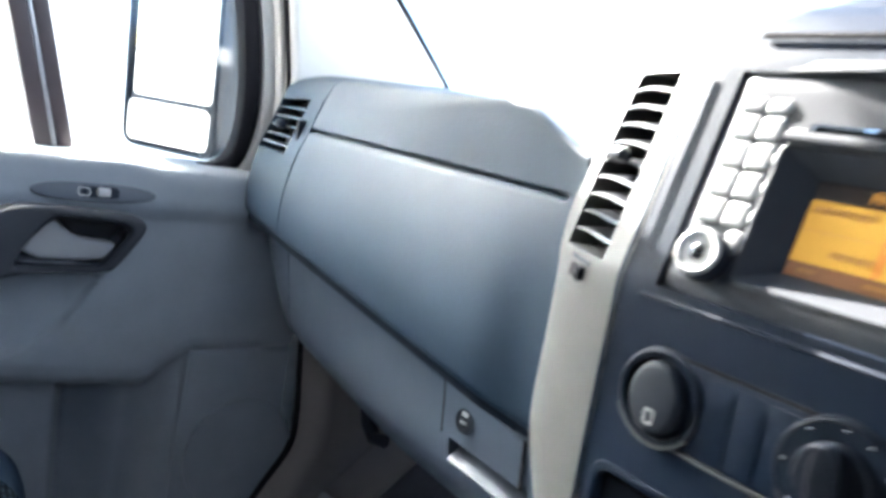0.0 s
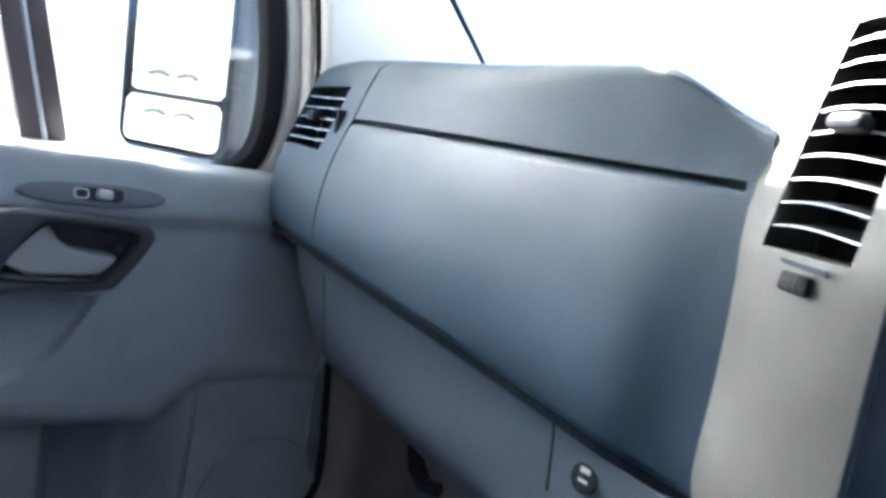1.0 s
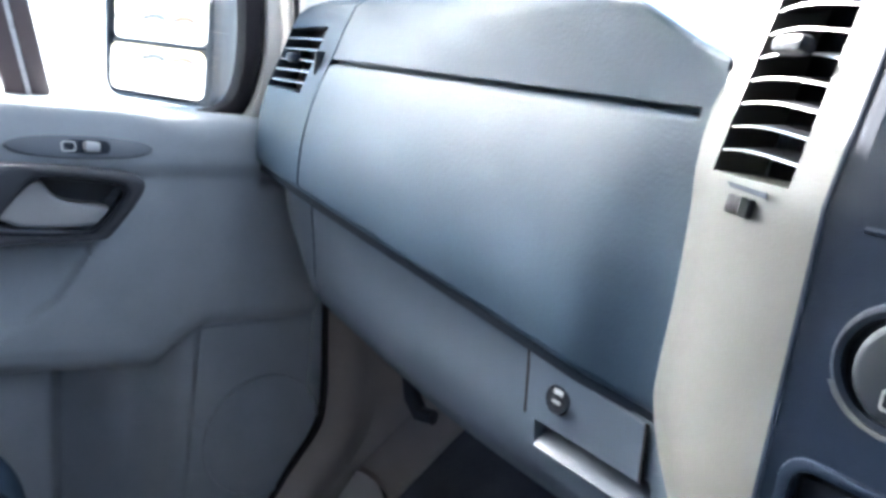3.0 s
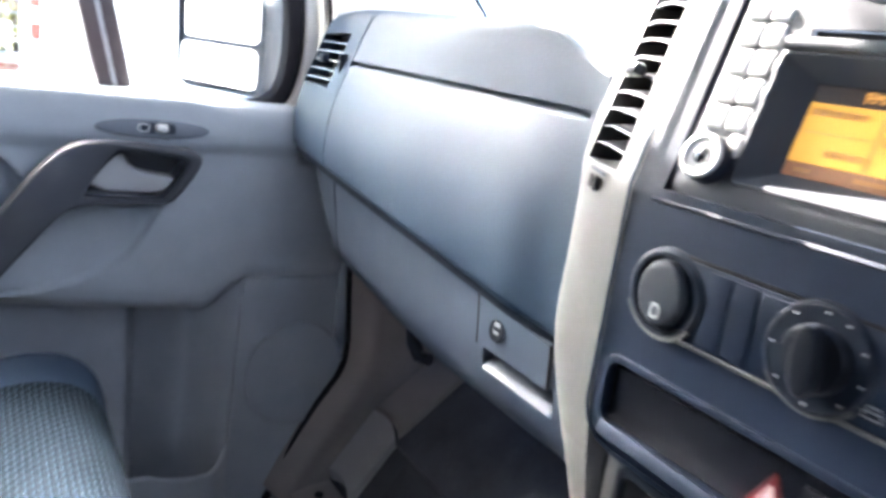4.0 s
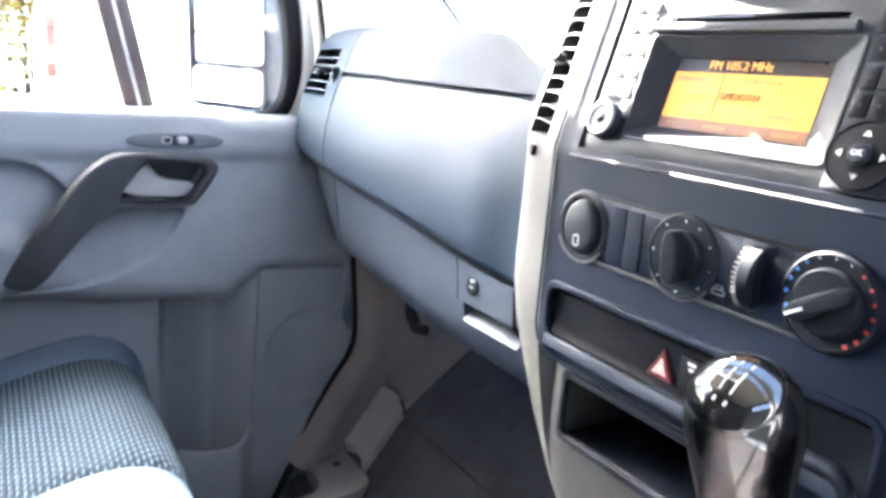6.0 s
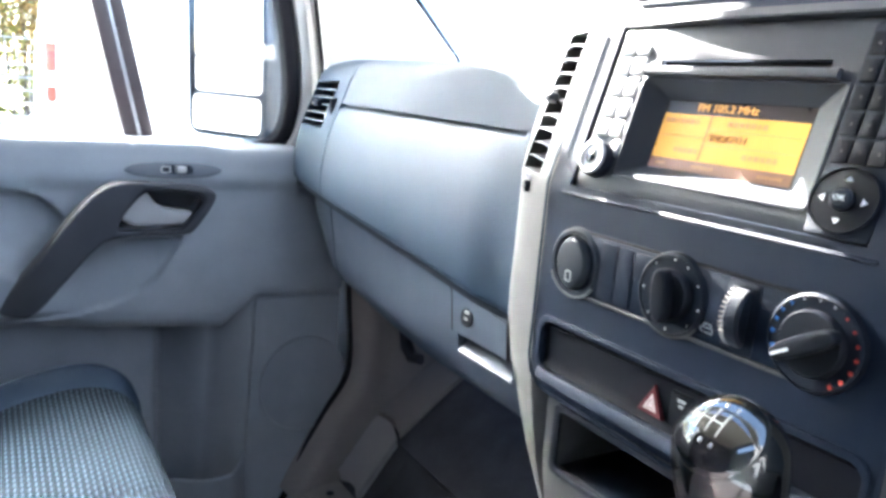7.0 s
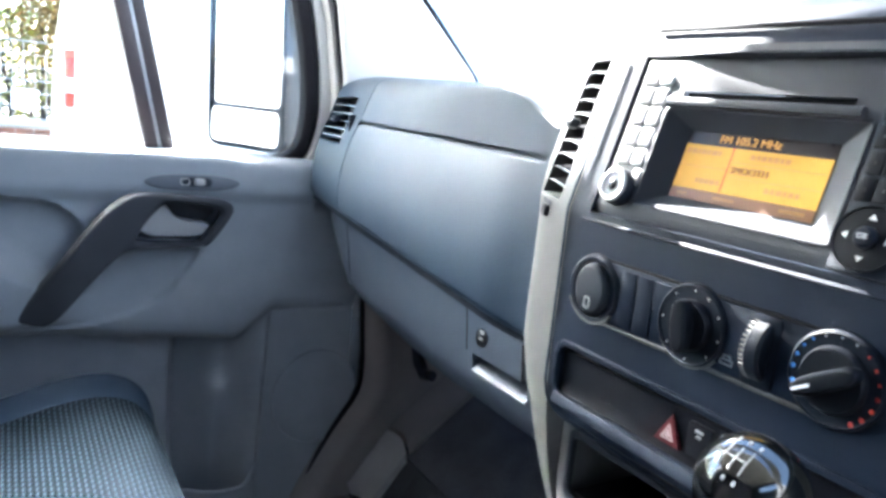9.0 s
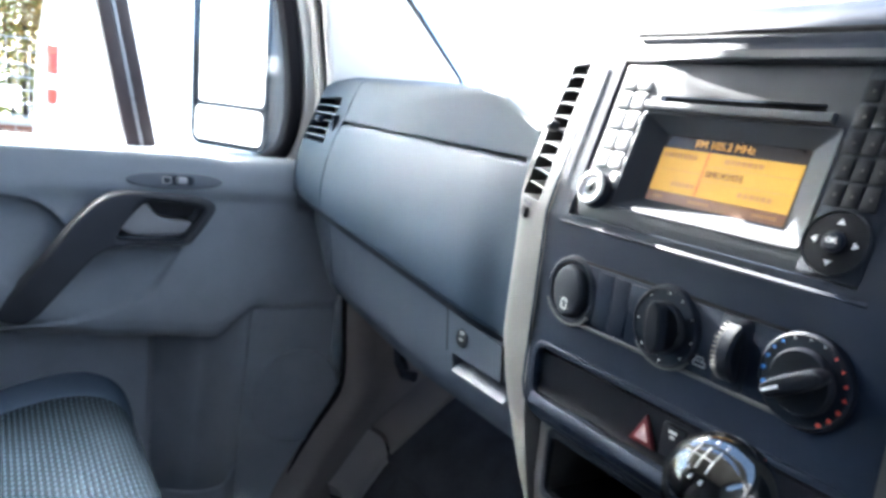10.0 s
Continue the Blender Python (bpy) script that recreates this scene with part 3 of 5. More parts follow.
    # dark gap and seal along the door's front edge
    edge = spline([(-0.862, 0.116, 0.72), (-0.862, 0.120, 0.60), (-0.860, 0.127, 0.495), (-0.860, 0.133, 0.400), (-0.858, 0.122, 0.345), (-0.857, 0.086, 0.289), (-0.857, 0.046, 0.218), (-0.856, 0.012, 0.138), (-0.856, -0.035, 0.04)])
    part("edge_seal", sweep(edge, 0.011, 0.014, (1, -0.2, 0)), RUBBER, door, "black rubber door edge seal")


def build_mirror():
    right, left = Vector((-1.080, 0.020, 0)), Vector((-1.247, -0.070, 0))
    along = (right - left).normalized()
    n = Vector((along.y, -along.x, -0.028)).normalized()
    wm = thing("wing_mirror", (-1.03, 0.08, 0.78), "black plastic wing mirror with two mirror panes", "wing mirror")
    mid = (right + left) / 2
    m = frame_of((mid.x, mid.y, 0.96), n)
    w = (right - left).length
    shell = [rounded(-w / 2 - 0.010 + s, w / 2 + 0.018 - s, -0.179 + s, 0.229 - s, max(0.008, 0.035 - s * 0.3)) for s in (0.0, 0.004, 0.02, 0.05)]
    loops = [[m @ Vector((x, y, h)) for x, y in sh] for sh, h in zip(shell, (0.0, -0.03, -0.075, -0.11))]
    part("housing", loft(loops), BLACK, wm, "black mirror housing")
    part("rim", prism([rounded(-w / 2 - 0.010, w / 2 + 0.018, -0.179, 0.229, 0.030), rounded(-w / 2 - 0.004, w / 2 + 0.004, -0.172, 0.222, 0.022)], 0.016, m, 0.004), BLACK, wm)
    split = -0.0935
    part("main_pane", prism([rounded(-w / 2, w / 2, split + 0.005, 0.220, 0.016)], 0.004, m @ pose(0, 0, 0.003), 0.0), MIRROR, wm, "large flat mirror pane")
    part("wide_pane", prism([rounded(-w / 2, w / 2, -0.168, split - 0.005, 0.014)], 0.004, m @ pose(0, 0.001, 0.004, -2.0, 0, 0), 0.0), MIRROR, wm, "small wide-angle mirror pane")
    part("pane_divider", rbox((0, split, 0.006), (w, 0.009, 0.008), 0.003, m), BLACK, wm)
    arm = tube([(-1.06, 0.06, 0.765), (-1.02, 0.065, 0.750), (-0.985, 0.07, 0.745), (-0.955, 0.075, 0.74)], [0.026, 0.022, 0.024, 0.03], 12)
    part("arm", arm, BLACK, wm, "black mirror arm")
    part("mirror_foot", loft([[Vector((-0.99, 0.05 + a, z)) for a, z in ((-0.05, 0.72), (0.05, 0.72), (0.05, 0.775), (-0.0, 0.775))], [Vector((-0.955, 0.05 + a, z)) for a, z in ((-0.06, 0.71), (0.05, 0.71), (0.05, 0.778), (-0.0, 0.778))]]), BLACK, wm)


# ---- dashboard ----
def low_line(x):
    return 0.7268 - 0.115 * (x + 0.733)


def pad_y(x, z):
    """The padded face above the long dark joint."""
    zl = low_line(x)
    yb = lerp(0.004, 0.020, ease(-0.80, -0.25, x)) + 0.010 * ease(-0.32, -0.235, x)
    ys = lerp(0.027, 0.038, ease(-0.80, -0.30, x))
    s = (0.87 - z) / (0.87 - zl)
    belly = lerp(0.010, 0.013, ease(-0.80, -0.30, x)) - 0.005 * ease(-0.33, -0.235, x)
    if s >= 0:
        return lerp(ys, yb, s) - 4 * belly * s * (1 - s)
    tilt = (ys - yb + 4 * belly) / (0.87 - zl)                     # the padding rolls back over its top
    right = ease(-0.70, -0.40, x)
    return ys + (z - 0.87) * tilt * lerp(0.62, 0.08, right) + lerp(1.5, 0.0, right) * (z - 0.87) ** 2


def pad_profile(x, groove=0.0):
    zl, drop = low_line(x), 0.012 * ease(-0.79, -0.89, x)
    cut = 0.35 * min(0.115, 0.007 * math.log1p(math.exp(min(40.0, (x + 0.335) / 0.007))))          # the slope down to the middle vent
    top = 0.946 - drop - cut
    kn = ease(-0.62, -0.33, x)
    e = pad_y(x, top - 0.0135 + 0.0065 * kn)
    top -= 0.0035 * ease(-0.72, -0.50, x) + 0.003 * kn
    sink = cut + 0.045 * min(1.0, max(0.0, (x + 0.60) / 0.20))
    f = [(0.40, 0.952 - sink), (0.30, 0.955 - sink), (0.20, 0.951 - sink), (lerp(0.13, e + 0.07, kn), 0.949 - sink), (lerp(e + 0.046, e + 0.034, kn), lerp(top, 0.948 - sink, 0.5)), (lerp(e + 0.028, e + 0.006, kn), top - 0.0005), (lerp(e + 0.012, e + 0.003, kn), top - lerp(0.0045, 0.001, kn)), (e, top - lerp(0.0135, 0.004, kn)), (lerp(e, pad_y(x, 0.885), lerp(0.55, 0.12, kn)), lerp(top - lerp(0.0135, 0.004, kn), 0.885, lerp(0.5, 0.10, kn)))]
    g = 0.8705 - 0.0045 * ease(-0.72, -0.24, x)
    f += [(pad_y(x, g + 0.0030), g + 0.0030), (pad_y(x, g + 0.0024) + groove, g + 0.0022), (pad_y(x, g - 0.0012) + groove, g - 0.0010), (pad_y(x, g - 0.0048) + 0.0004 * (groove > 0), g - 0.0048)]
    f += [(pad_y(x, lerp(0.858, zl + 0.006, k)), lerp(0.858, zl + 0.006, k)) for k in (0, 0.15, 0.3, 0.45, 0.6, 0.75, 0.9, 1.0)]
    f += [(pad_y(x, zl) + 0.0006, zl + 0.0015), (pad_y(x, zl) + 0.004, zl - 0.0025), (0.06, zl - 0.002), (0.30, zl + 0.01), (0.40, 0.78)]
    end = 0.055 * ease(-0.845, -0.885, x) ** 2
    return [(y + end, z) for y, z in f]


def lower_y(x, z):
    return curve_at([(0.52, 0.125), (0.527, 0.09), (0.545, 0.062), (0.575, 0.043), (0.61, 0.036), (0.66, 0.031), (0.70, 0.024), (0.76, 0.020)], z)


def build_dash():
    dash = thing("dashboard", (-0.55, 0.2, 0.52), "dark blue-grey padded dashboard over a pale grey glovebox", "dashboard")

    def padded():
        sections = []
        for x in steps(-0.7315, -0.392, 17) + steps(-0.380, -0.300, 10) + steps(-0.290, -0.262, 3) + [-0.2520, -0.2420, -0.2405, -0.236, -0.225]:
            prof = pad_profile(x, 0.009 if x < -0.2415 else 0.0)
            s = ease(-0.35, -0.7315, x)
            k = ease(-0.345, -0.232, x)
            sections.append([Vector((x + s * (z - 0.729) * 0.08 + k * (curve_at(SUR_IN, max(z, 0.70)) * 0.9 + 0.005 - 0.021 * ease(0.80, 0.91, z)), y + k * 0.08 * max(0.0, min(z, 0.93) - 0.862), z)) for y, z in prof])
        return loft(sections)
    main = padded()
    part("padded_panel", main, PAD, dash, "dark blue-grey grained padded panel", smooth=50)
    # outer end piece, with the vent cut into it
    us, vs = steps(0, 1, 22), list(range(0, 26))

    def endface(u, v):
        i = min(int(v), 24)
        x = lerp(-0.886, -0.7345, u)
        a, b = pad_profile(x)[i], pad_profile(x)[min(i + 1, 25)]
        y, z = lerp(a[0], b[0], v - i), lerp(a[1], b[1], v - i)
        return (x + u * (z - 0.729) * 0.08, y, z)
    vent_hole = (0.20, 0.775, 8.0, 14.45)
    part("end_panel", skin(endface, us, vs, (0, 0.03, -0.002), holes=[vent_hole], hole_back=(0, 0.035, 0)), PAD, dash, "dark blue-grey end panel holding the vent", smooth=50)
    # side vent
    vent = part("side_vent", rbox((-0.806, 0.072, 0.868), (0.12, 0.012, 0.10), 0.0), DARKKEY, dash, "black side air vent")
    a, b = 0.20, 0.775

    def vp(u, v, d):
        k, z = lerp(a, b, u), lerp(0.9035, 0.8335, v)
        x = lerp(-0.886, -0.7345, k)
        return Vector((x + k * (z - 0.729) * 0.08, pad_y(x, z) + 0.055 * ease(-0.845, -0.885, x) ** 2 + d, z))
    for k in range(5):
        v = (k + 0.75) / 5.5
        part("slat", loft([[vp(u, v - 0.004, 0.003), vp(u, v + 0.010, 0.003), vp(u, v - 0.02, 0.016), vp(u, v - 0.034, 0.016)] for u in (0.0, 0.5, 1.0)]), DARKKEY, vent)
        part("slat_edge", loft([[vp(u, v - 0.004, 0.001), vp(u, v + 0.010, 0.001), vp(u, v + 0.010, 0.003), vp(u, v - 0.004, 0.003)] for u in (0.0, 0.5, 1.0)]), SATIN, vent, "thin pale slat edge")
    part("vent_knob", rbox(vp(0.5, 0.47, -0.004), (0.020, 0.012, 0.012), 0.004), FACIA, vent, "small grey vent slider")
    part("vent_wheel", rbox(vp(1.14, 0.52, -0.003) + Vector((0.002, 0.004, 0)), (0.006, 0.014, 0.028), 0.002), BLACK, vent, "narrow vent thumbwheel")
    # lower panel with the pull recess
    xs = [-0.86, -0.845, -0.82, -0.79, -0.755, -0.7335]
    xs2 = [-0.7305, -0.70] + steps(-0.66, -0.37, 10) + [-0.352, -0.350, -0.32, -0.29, -0.26, -0.241, -0.239, -0.225]

    def lower(xlist, recess):
        sections = []
        for x in xlist:
            zl = low_line(x) - lerp(0.006, 0.0095, ease(-0.72, -0.35, x))
            prof = [(0.06, zl), (lower_y(x, zl) + 0.003, zl - 0.0005), (lower_y(x, zl - 0.006), zl - 0.006)]
            rec = 0.030 if recess and -0.3515 < x < -0.2395 and x not in (-0.352, -0.239) else 0.0
            zz = steps(zl - 0.012, 0.626, 4) + [0.620]
            prof += [(lower_y(x, z), z) for z in zz]
            prof += [(lower_y(x, 0.615) + rec, 0.6155), (lower_y(x, 0.602) + rec, 0.602), (lower_y(x, 0.596), 0.596)]
            prof += [(lower_y(x, z), z) for z in (0.590, 0.575, 0.560, 0.545, 0.535, 0.527, 0.522)] + [(0.20, 0.52), (0.34, 0.525), (0.34, zl)]
            up = 0.040 * ease(-0.42, -0.86, x)
            sections.append([Vector((x + (ease(0.70, 0.58, z) * 0.10 * ease(-0.74, -0.86, x)), y + 0.03 * ease(-0.80, -0.86, x), z + (up * ease(0.66, 0.52, z)))) for y, z in prof])
        return loft(sections)
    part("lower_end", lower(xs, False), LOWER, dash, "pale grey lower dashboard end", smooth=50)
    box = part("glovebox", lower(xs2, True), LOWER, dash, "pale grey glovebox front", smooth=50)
    part("joint_strip", loft([[Vector((x, pad_y(x, low_line(x)) + d, low_line(x) + h)) for d, h in ((0.006, 0.003), (0.006, -0.012), (0.03, -0.012), (0.03, 0.003))] for x in steps(-0.872, -0.232, 24)]), BLACK, dash, "long dark joint under the padding")
    # lockable flap
    def flap(u, v):
        x = lerp(-0.360, -0.2485, u)
        z = lerp(0.6165, low_line(x) - 0.0115, v)
        return (x, lower_y(x, z) - 0.0022, z)
    for u in (-0.012, 1.012):
        part("flap_gap", sweep([Vector(flap(u, v)) + Vector((0, 0.0012, 0)) for v in steps(0, 1.05, 6)], 0.0032, 0.0014, (0, -1, 0)), RUBBER, box, "narrow dark gap beside the flap")
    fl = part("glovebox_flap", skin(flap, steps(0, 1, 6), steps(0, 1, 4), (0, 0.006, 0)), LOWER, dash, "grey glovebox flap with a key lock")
    c = flap(0.30, 0.55)
    m = frame_of((c[0], c[1] - 0.0006, c[2] - 0.0015), (0, -1, 0.12))
    part("lock", lathe([(0.0, 0.0012), (0.0055, 0.0012), (0.0058, 0.0010), (0.0105, 0.0012), (0.011, 0.0)], m), GLOSS, fl, "round dark key lock with a bright face")
    part("lock_face", rbox((0, 0.0058, 0.0014), (0.0085, 0.0040, 0.0010), 0.0003, m), KEYMAT, fl)
    part("lock_ring", lathe([(0.0090, 0.0), (0.0090, 0.0016), (0.0112, 0.0016), (0.0122, 0.0)], m), BLACK, fl)
    part("keyway", rbox((0, -0.002, 0.0013), (0.008, 0.0022, 0.0008), 0.0, m), KEYMAT, fl)
    part("recess_shelf", loft([[Vector((x, y, z)) for y, z in ((0.0350, 0.5935), (0.0375, 0.5960), (0.056, 0.6120), (0.066, 0.6150), (0.066, 0.606), (0.040, 0.590))] for x in (-0.349, -0.241)]), LOWER, box, "pale pull ledge under the flap")
    # dashboard top beyond the padding, to the windscreen, and the driver's side run of the dashboard
    def top(u, v):
        x = lerp(-0.886, 0.88, u)
        bow = 0.25 * (1 - (2 * u - 1) ** 2)
        return (x, lerp(0.16, 0.34 + bow, v), 0.949 + 0.010 * v - 0.02 * ease(-0.75, -0.886, x) * (1 - v) - 0.095 * min(1.0, max(0.0, (x + 0.62) / 0.20)) * (1 - ease(0.5, 1.0, v)))
    part("top_cover", skin(top, steps(0, 1, 30), steps(0, 1, 8), (0, 0, -0.03)), PAD, dash, "dark grained dashboard top", smooth=50)
    part("driver_side", rbox((0.55, 0.17, 0.80), (0.72, 0.30, 0.30), 0.05, segments=4), PAD, dash, "dark driver's side of the dashboard")


# ---- centre console ----
SUR_A, SUR_B = Vector((-0.235, 0.028, 0)), Vector((-0.1415, -0.0212, 0))


SUR_IN = [(0.20, 0.13), (0.35, 0.105), (0.43, 0.085), (0.50, 0.064), (0.545, 0.047), (0.59, 0.026), (0.62, 0.013), (0.643, 0.002), (0.665, -0.007), (0.685, -0.012), (0.71, -0.013), (0.75, -0.012), (0.80, -0.0115), (0.85, -0.011), (0.90, -0.0095), (1.0, -0.004)]


def lean_y(z):
    return 0.30 * max(0.0, z - 0.83) + 0.9 * max(0.0, z - 0.975) ** 1.5 * 3


def sur_point(w, z):
    """The silver strip beside the facia: w from its outer edge (0) to the facia (1)."""
    inx = curve_at(SUR_IN, z)
    back = curve_at([(0.20, 0.15), (0.35, 0.09), (0.43, 0.055), (0.50, 0.026), (0.56, 0.010), (0.62, 0.002), (0.66, 0.0), (1.1, 0.0)], z)
    inx -= 0.014 * ease(0.80, 0.91, z) * max(0.0, 1 - w / 0.19)
    p = SUR_A.lerp(SUR_B, w)
    bulge = -0.010 * math.sin(math.pi * min(1, max(0, w)))
    return Vector((p.x + inx * (1 - 0.75 * w) + bulge * 0.5 + corner(z), p.y + bulge * 0.8 + back + lean_y(z), z))


FX0, FX1 = -0.1445, 0.170


def corner(z):
    """How far the rounded upper corners of the facia draw in."""
    t = min(1.0, max(0.0, (z - 0.962) / 0.05))
    return 0.055 * (1 - math.sqrt(1 - t * t * 0.98))



def facia_y(z):
    return -0.022 + lean_y(z) + (0.02 * ease(0.66, 0.60, z))


def facia_point(x, z):
    return Vector((x, facia_y(z), z))


RX0, RZ0, RW, RH = -0.120, 0.830, 0.258, 0.145
RADIO = Matrix(((1, 0, 0, RX0), (0, 0.287, -0.958, -0.0170), (0, 0.958, 0.287, RZ0), (0, 0, 0, 1)))    # local x right, y up the face, z out of it


def build_console():
    con = thing("centre_console", (0, 0.1, 0.10), "anthracite centre console with a silver surround", "console")
    zs = steps(0.625, 1.011, 46)
    vent_hole = (0.20, 0.80, 0.8345, 0.966)
    part("surround", skin(sur_point, [0.0, 0.05, 0.1, 0.15] + steps(0.2, 1, 8), zs, (0.02, 0.03, 0), holes=[vent_hole], hole_back=(0.015, 0.03, 0.0)), SILVER, con, "silver-grey curved surround", smooth=50)
    mirror_sur = lambda w, z: Vector((2 * (FX0 + FX1) / 2 - sur_point(w, z).x, sur_point(w, z).y, z))
    part("surround", skin(mirror_sur, steps(0, 1, 8), zs, (-0.02, 0.03, 0)), SILVER, con, "silver-grey curved surround", smooth=50)
    # vent in the surround
    vent = part("centre_vent", loft([[sur_point(w, z) + Vector((0.02, 0.036, 0)) for w, z in ((0.02, 0.83), (0.86, 0.83), (0.86, 0.972), (0.02, 0.972))], [sur_point(w, z) + Vector((0.024, 0.044, 0)) for w, z in ((0.02, 0.83), (0.86, 0.83), (0.86, 0.972), (0.02, 0.972))]]), BLACK, con, "tall black air vent")
    n = 9
    for k in range(n):
        z = lerp(0.8345, 0.966, (k + 0.85) / (n + 0.9))
        def sp(w, dz, d):
            return sur_point(w, z + dz + 0.0028 * math.sin(math.pi * (w - 0.14) / 0.66)) + Vector((0.35, 0.94, 0)) * d
        ws = steps(0.20, 0.80, 8)
        part("slat", loft([[sp(w, 0.0006, 0.0035), sp(w, -0.0005, 0.0035), sp(w, 0.0020, 0.026), sp(w, 0.0034, 0.026)] for w in ws]), DARKKEY, vent)
        part("slat_edge", loft([[sp(w, 0.0004, 0.0015), sp(w, -0.0004, 0.0015), sp(w, -0.0004, 0.0030), sp(w, 0.0004, 0.0030)] for w in ws]), SATIN, vent, "thin silver slat edge")
    kc = sur_point(0.55, 0.905) - Vector((0.4, 0.8, 0)) * 0.004
    part("vent_knob", rbox((0, 0, 0), (0.026, 0.010, 0.012), 0.004, frame_of(kc, (-0.45, -0.85, 0.25)) @ pose(0, 0, 0, 0, 0, 0)), GLOSS, vent, "black vent slider")
    # air slider under the vent
    bc = sur_point(0.555, 0.8215)
    m = frame_of(bc, (-0.48, -0.86, 0.10))
    part("slider_slot", prism([[(-0.02, 0.0072), (0.022, 0.0062), (0.02, 0.0094), (-0.016, 0.0098)]], 0.0008, m @ pose(0, 0, 0.0002)), FACIA, con)
    sb = part("air_slider", rbox((0, -0.001, 0.0004), (0.024, 0.0105, 0.0040), 0.0018, m), RUBBER, con, "small black ribbed slider")
    for k in range(4):
        part("rib", rbox((0.004 + 0.0022 * k, -0.001, 0.0024), (0.0009, 0.010, 0.001), 0.0, m), GLOSS, sb)
    # facia
    holes = [(RX0 + 0.002, RX0 + RW - 0.002, RZ0 + 0.002, RZ0 + RH * 0.958 - 0.002), (-0.1285, 0.160, 0.6625, 0.7065)]

    def fac(x, z):
        xx = x + corner(z) * (1 - 2 * (x - FX0) / (FX1 - FX0))
        p = facia_point(xx, z)
        e = 0.0012 * (ease(FX0 + 0.008, FX0, x) + ease(FX1 - 0.008, FX1, x))
        p.y += e
        return p
    part("facia", skin(fac, steps(FX0, FX1, 24), steps(0.640, 1.011, 40), (0, 0.03, 0), holes=holes, hole_back=(0, 0.03, 0)), FACIA, con, "anthracite grained facia", smooth=50)
    # moulded edge round the facia's side and lower corner
    def edge(sx):
        path = [(FX0 + corner(z), z) for z in (0.966, 0.93, 0.88, 0.83, 0.78, 0.73, 0.69, 0.668)] + [(FX0 + 0.004, 0.654), (FX0 + 0.013, 0.643), (FX0 + 0.026, 0.639), (0.0, 0.637), (0.03, 0.637)]
        pts = [Vector((x if sx > 0 else FX0 + FX1 - x, facia_y(z) - 0.001, z)) for x, z in path]
        return sweep(pts, 0.0030, 0.0012, (0, -1, 0))
    part("facia_edge", edge(1), FACIA, con, "rounded facia edge")
    part("facia_edge", edge(-1), FACIA, con, "rounded facia edge")
    # sloping ledge between the radio and the controls
    part("facia_ledge", loft([[Vector((x, y, z)) for y, z in ((-0.0205, 0.8222), (-0.0229, 0.8234), (-0.0233, 0.8244), (-0.0202, 0.8284), (-0.0140, 0.8292))] for x in steps(RX0 - 0.006, RX0 + RW + 0.006, 8)]), FACIA, con, "rounded ledge under the radio")
    # top cap over the radio
    def cap(u, v):
        x = lerp(FX0 + 0.052, FX1 - 0.052, u)
        r = math.sqrt(max(0.0, 1 - (2 * u - 1) ** 6))
        y0 = facia_y(1.011)
        roll = math.sin(min(1.0, v * 2.2) * math.pi / 2)
        return (x + (0.02 * (2 * u - 1) * roll), lerp(y0, 0.34, v * v * 0.8 + 0.2 * v), 1.0105 + 0.022 * roll * r - 0.075 * max(0.0, v - 0.45) ** 1.5)
    part("cap", skin(cap, steps(0, 1, 24), steps(0, 1, 20), (0, 0.01, -0.05)), FACIA, con, "rounded cap over the radio", smooth=60)
    part("cap_groove", sweep([Vector((x, facia_y(0.99) - 0.0025, 0.989)) for x in steps(FX0 + 0.03, FX1 - 0.01, 8)], 0.004, 0.003, (0, -1, 0.3)), RUBBER, con)
    # storage drawer under the controls
    d = part("drawer", loft([[Vector((x, facia_y(0.69) + y, z)) for y, z in ((0.005, 0.7045), (0.003, 0.702), (0.0032, 0.690), (0.0034, 0.676), (0.003, 0.669), (0.001, 0.664), (0.006, 0.659), (0.02, 0.66), (0.02, 0.7045))] for x in steps(-0.1275, 0.1585, 12)]), DARKKEY, con, "dark drawer front with switches")
    part("drawer_lip", sweep([Vector((x, facia_y(0.66) - 0.0045 - 0.003 * math.cos((x - 0.02) * 10), 0.6595)) for x in steps(-0.122, 0.160, 14)], 0.011, 0.006, (0, -0.9, 0.30)), FACIA, con, "rounded drawer lip")
    part("drawer_frame", prism([rounded(-0.1365, 0.165, -0.0285, 0.0285, 0.014), rounded(-0.1295, 0.160, -0.0225, 0.0225, 0.010)], 0.004, frame_of((0, facia_y(0.684) + 0.0015, 0.6845), (0, -1, 0)), 0.0018), FACIA, con, "rounded drawer surround")
    # hazard switch and push buttons
    hz = frame_of((0.002, facia_y(0.69) + 0.002, 0.683), (0, -1, 0.10))
    part("hazard_switch", prism([[(-0.0125, -0.0115), (0.0125, -0.0115), (0.0, 0.0125)]], 0.004, hz @ pose(0, 0, -0.002), 0.001), RED, con, "red triangular hazard switch")
    part("hazard_mark", prism([[(-0.0064, -0.0078), (0.0064, -0.0078), (0.0, 0.0050)], [(-0.0046, -0.0066), (0.0046, -0.0066), (0.0, 0.0024)], [(-0.0030, -0.0056), (0.0030, -0.0056), (0.0, 0.0002)]], 0.0006, hz @ pose(0, 0, 0.0020)), LEVER, con)
    for x in (0.030, 0.056):
        b = part("push_button", rbox((x, facia_y(0.69) + 0.0015, 0.6855), (0.021, 0.0045, 0.026), 0.0012), DARKKEY, con, "black push button")
        mm = frame_of((x, facia_y(0.69) - 0.0009, 0.690), (0, -1, 0.0))
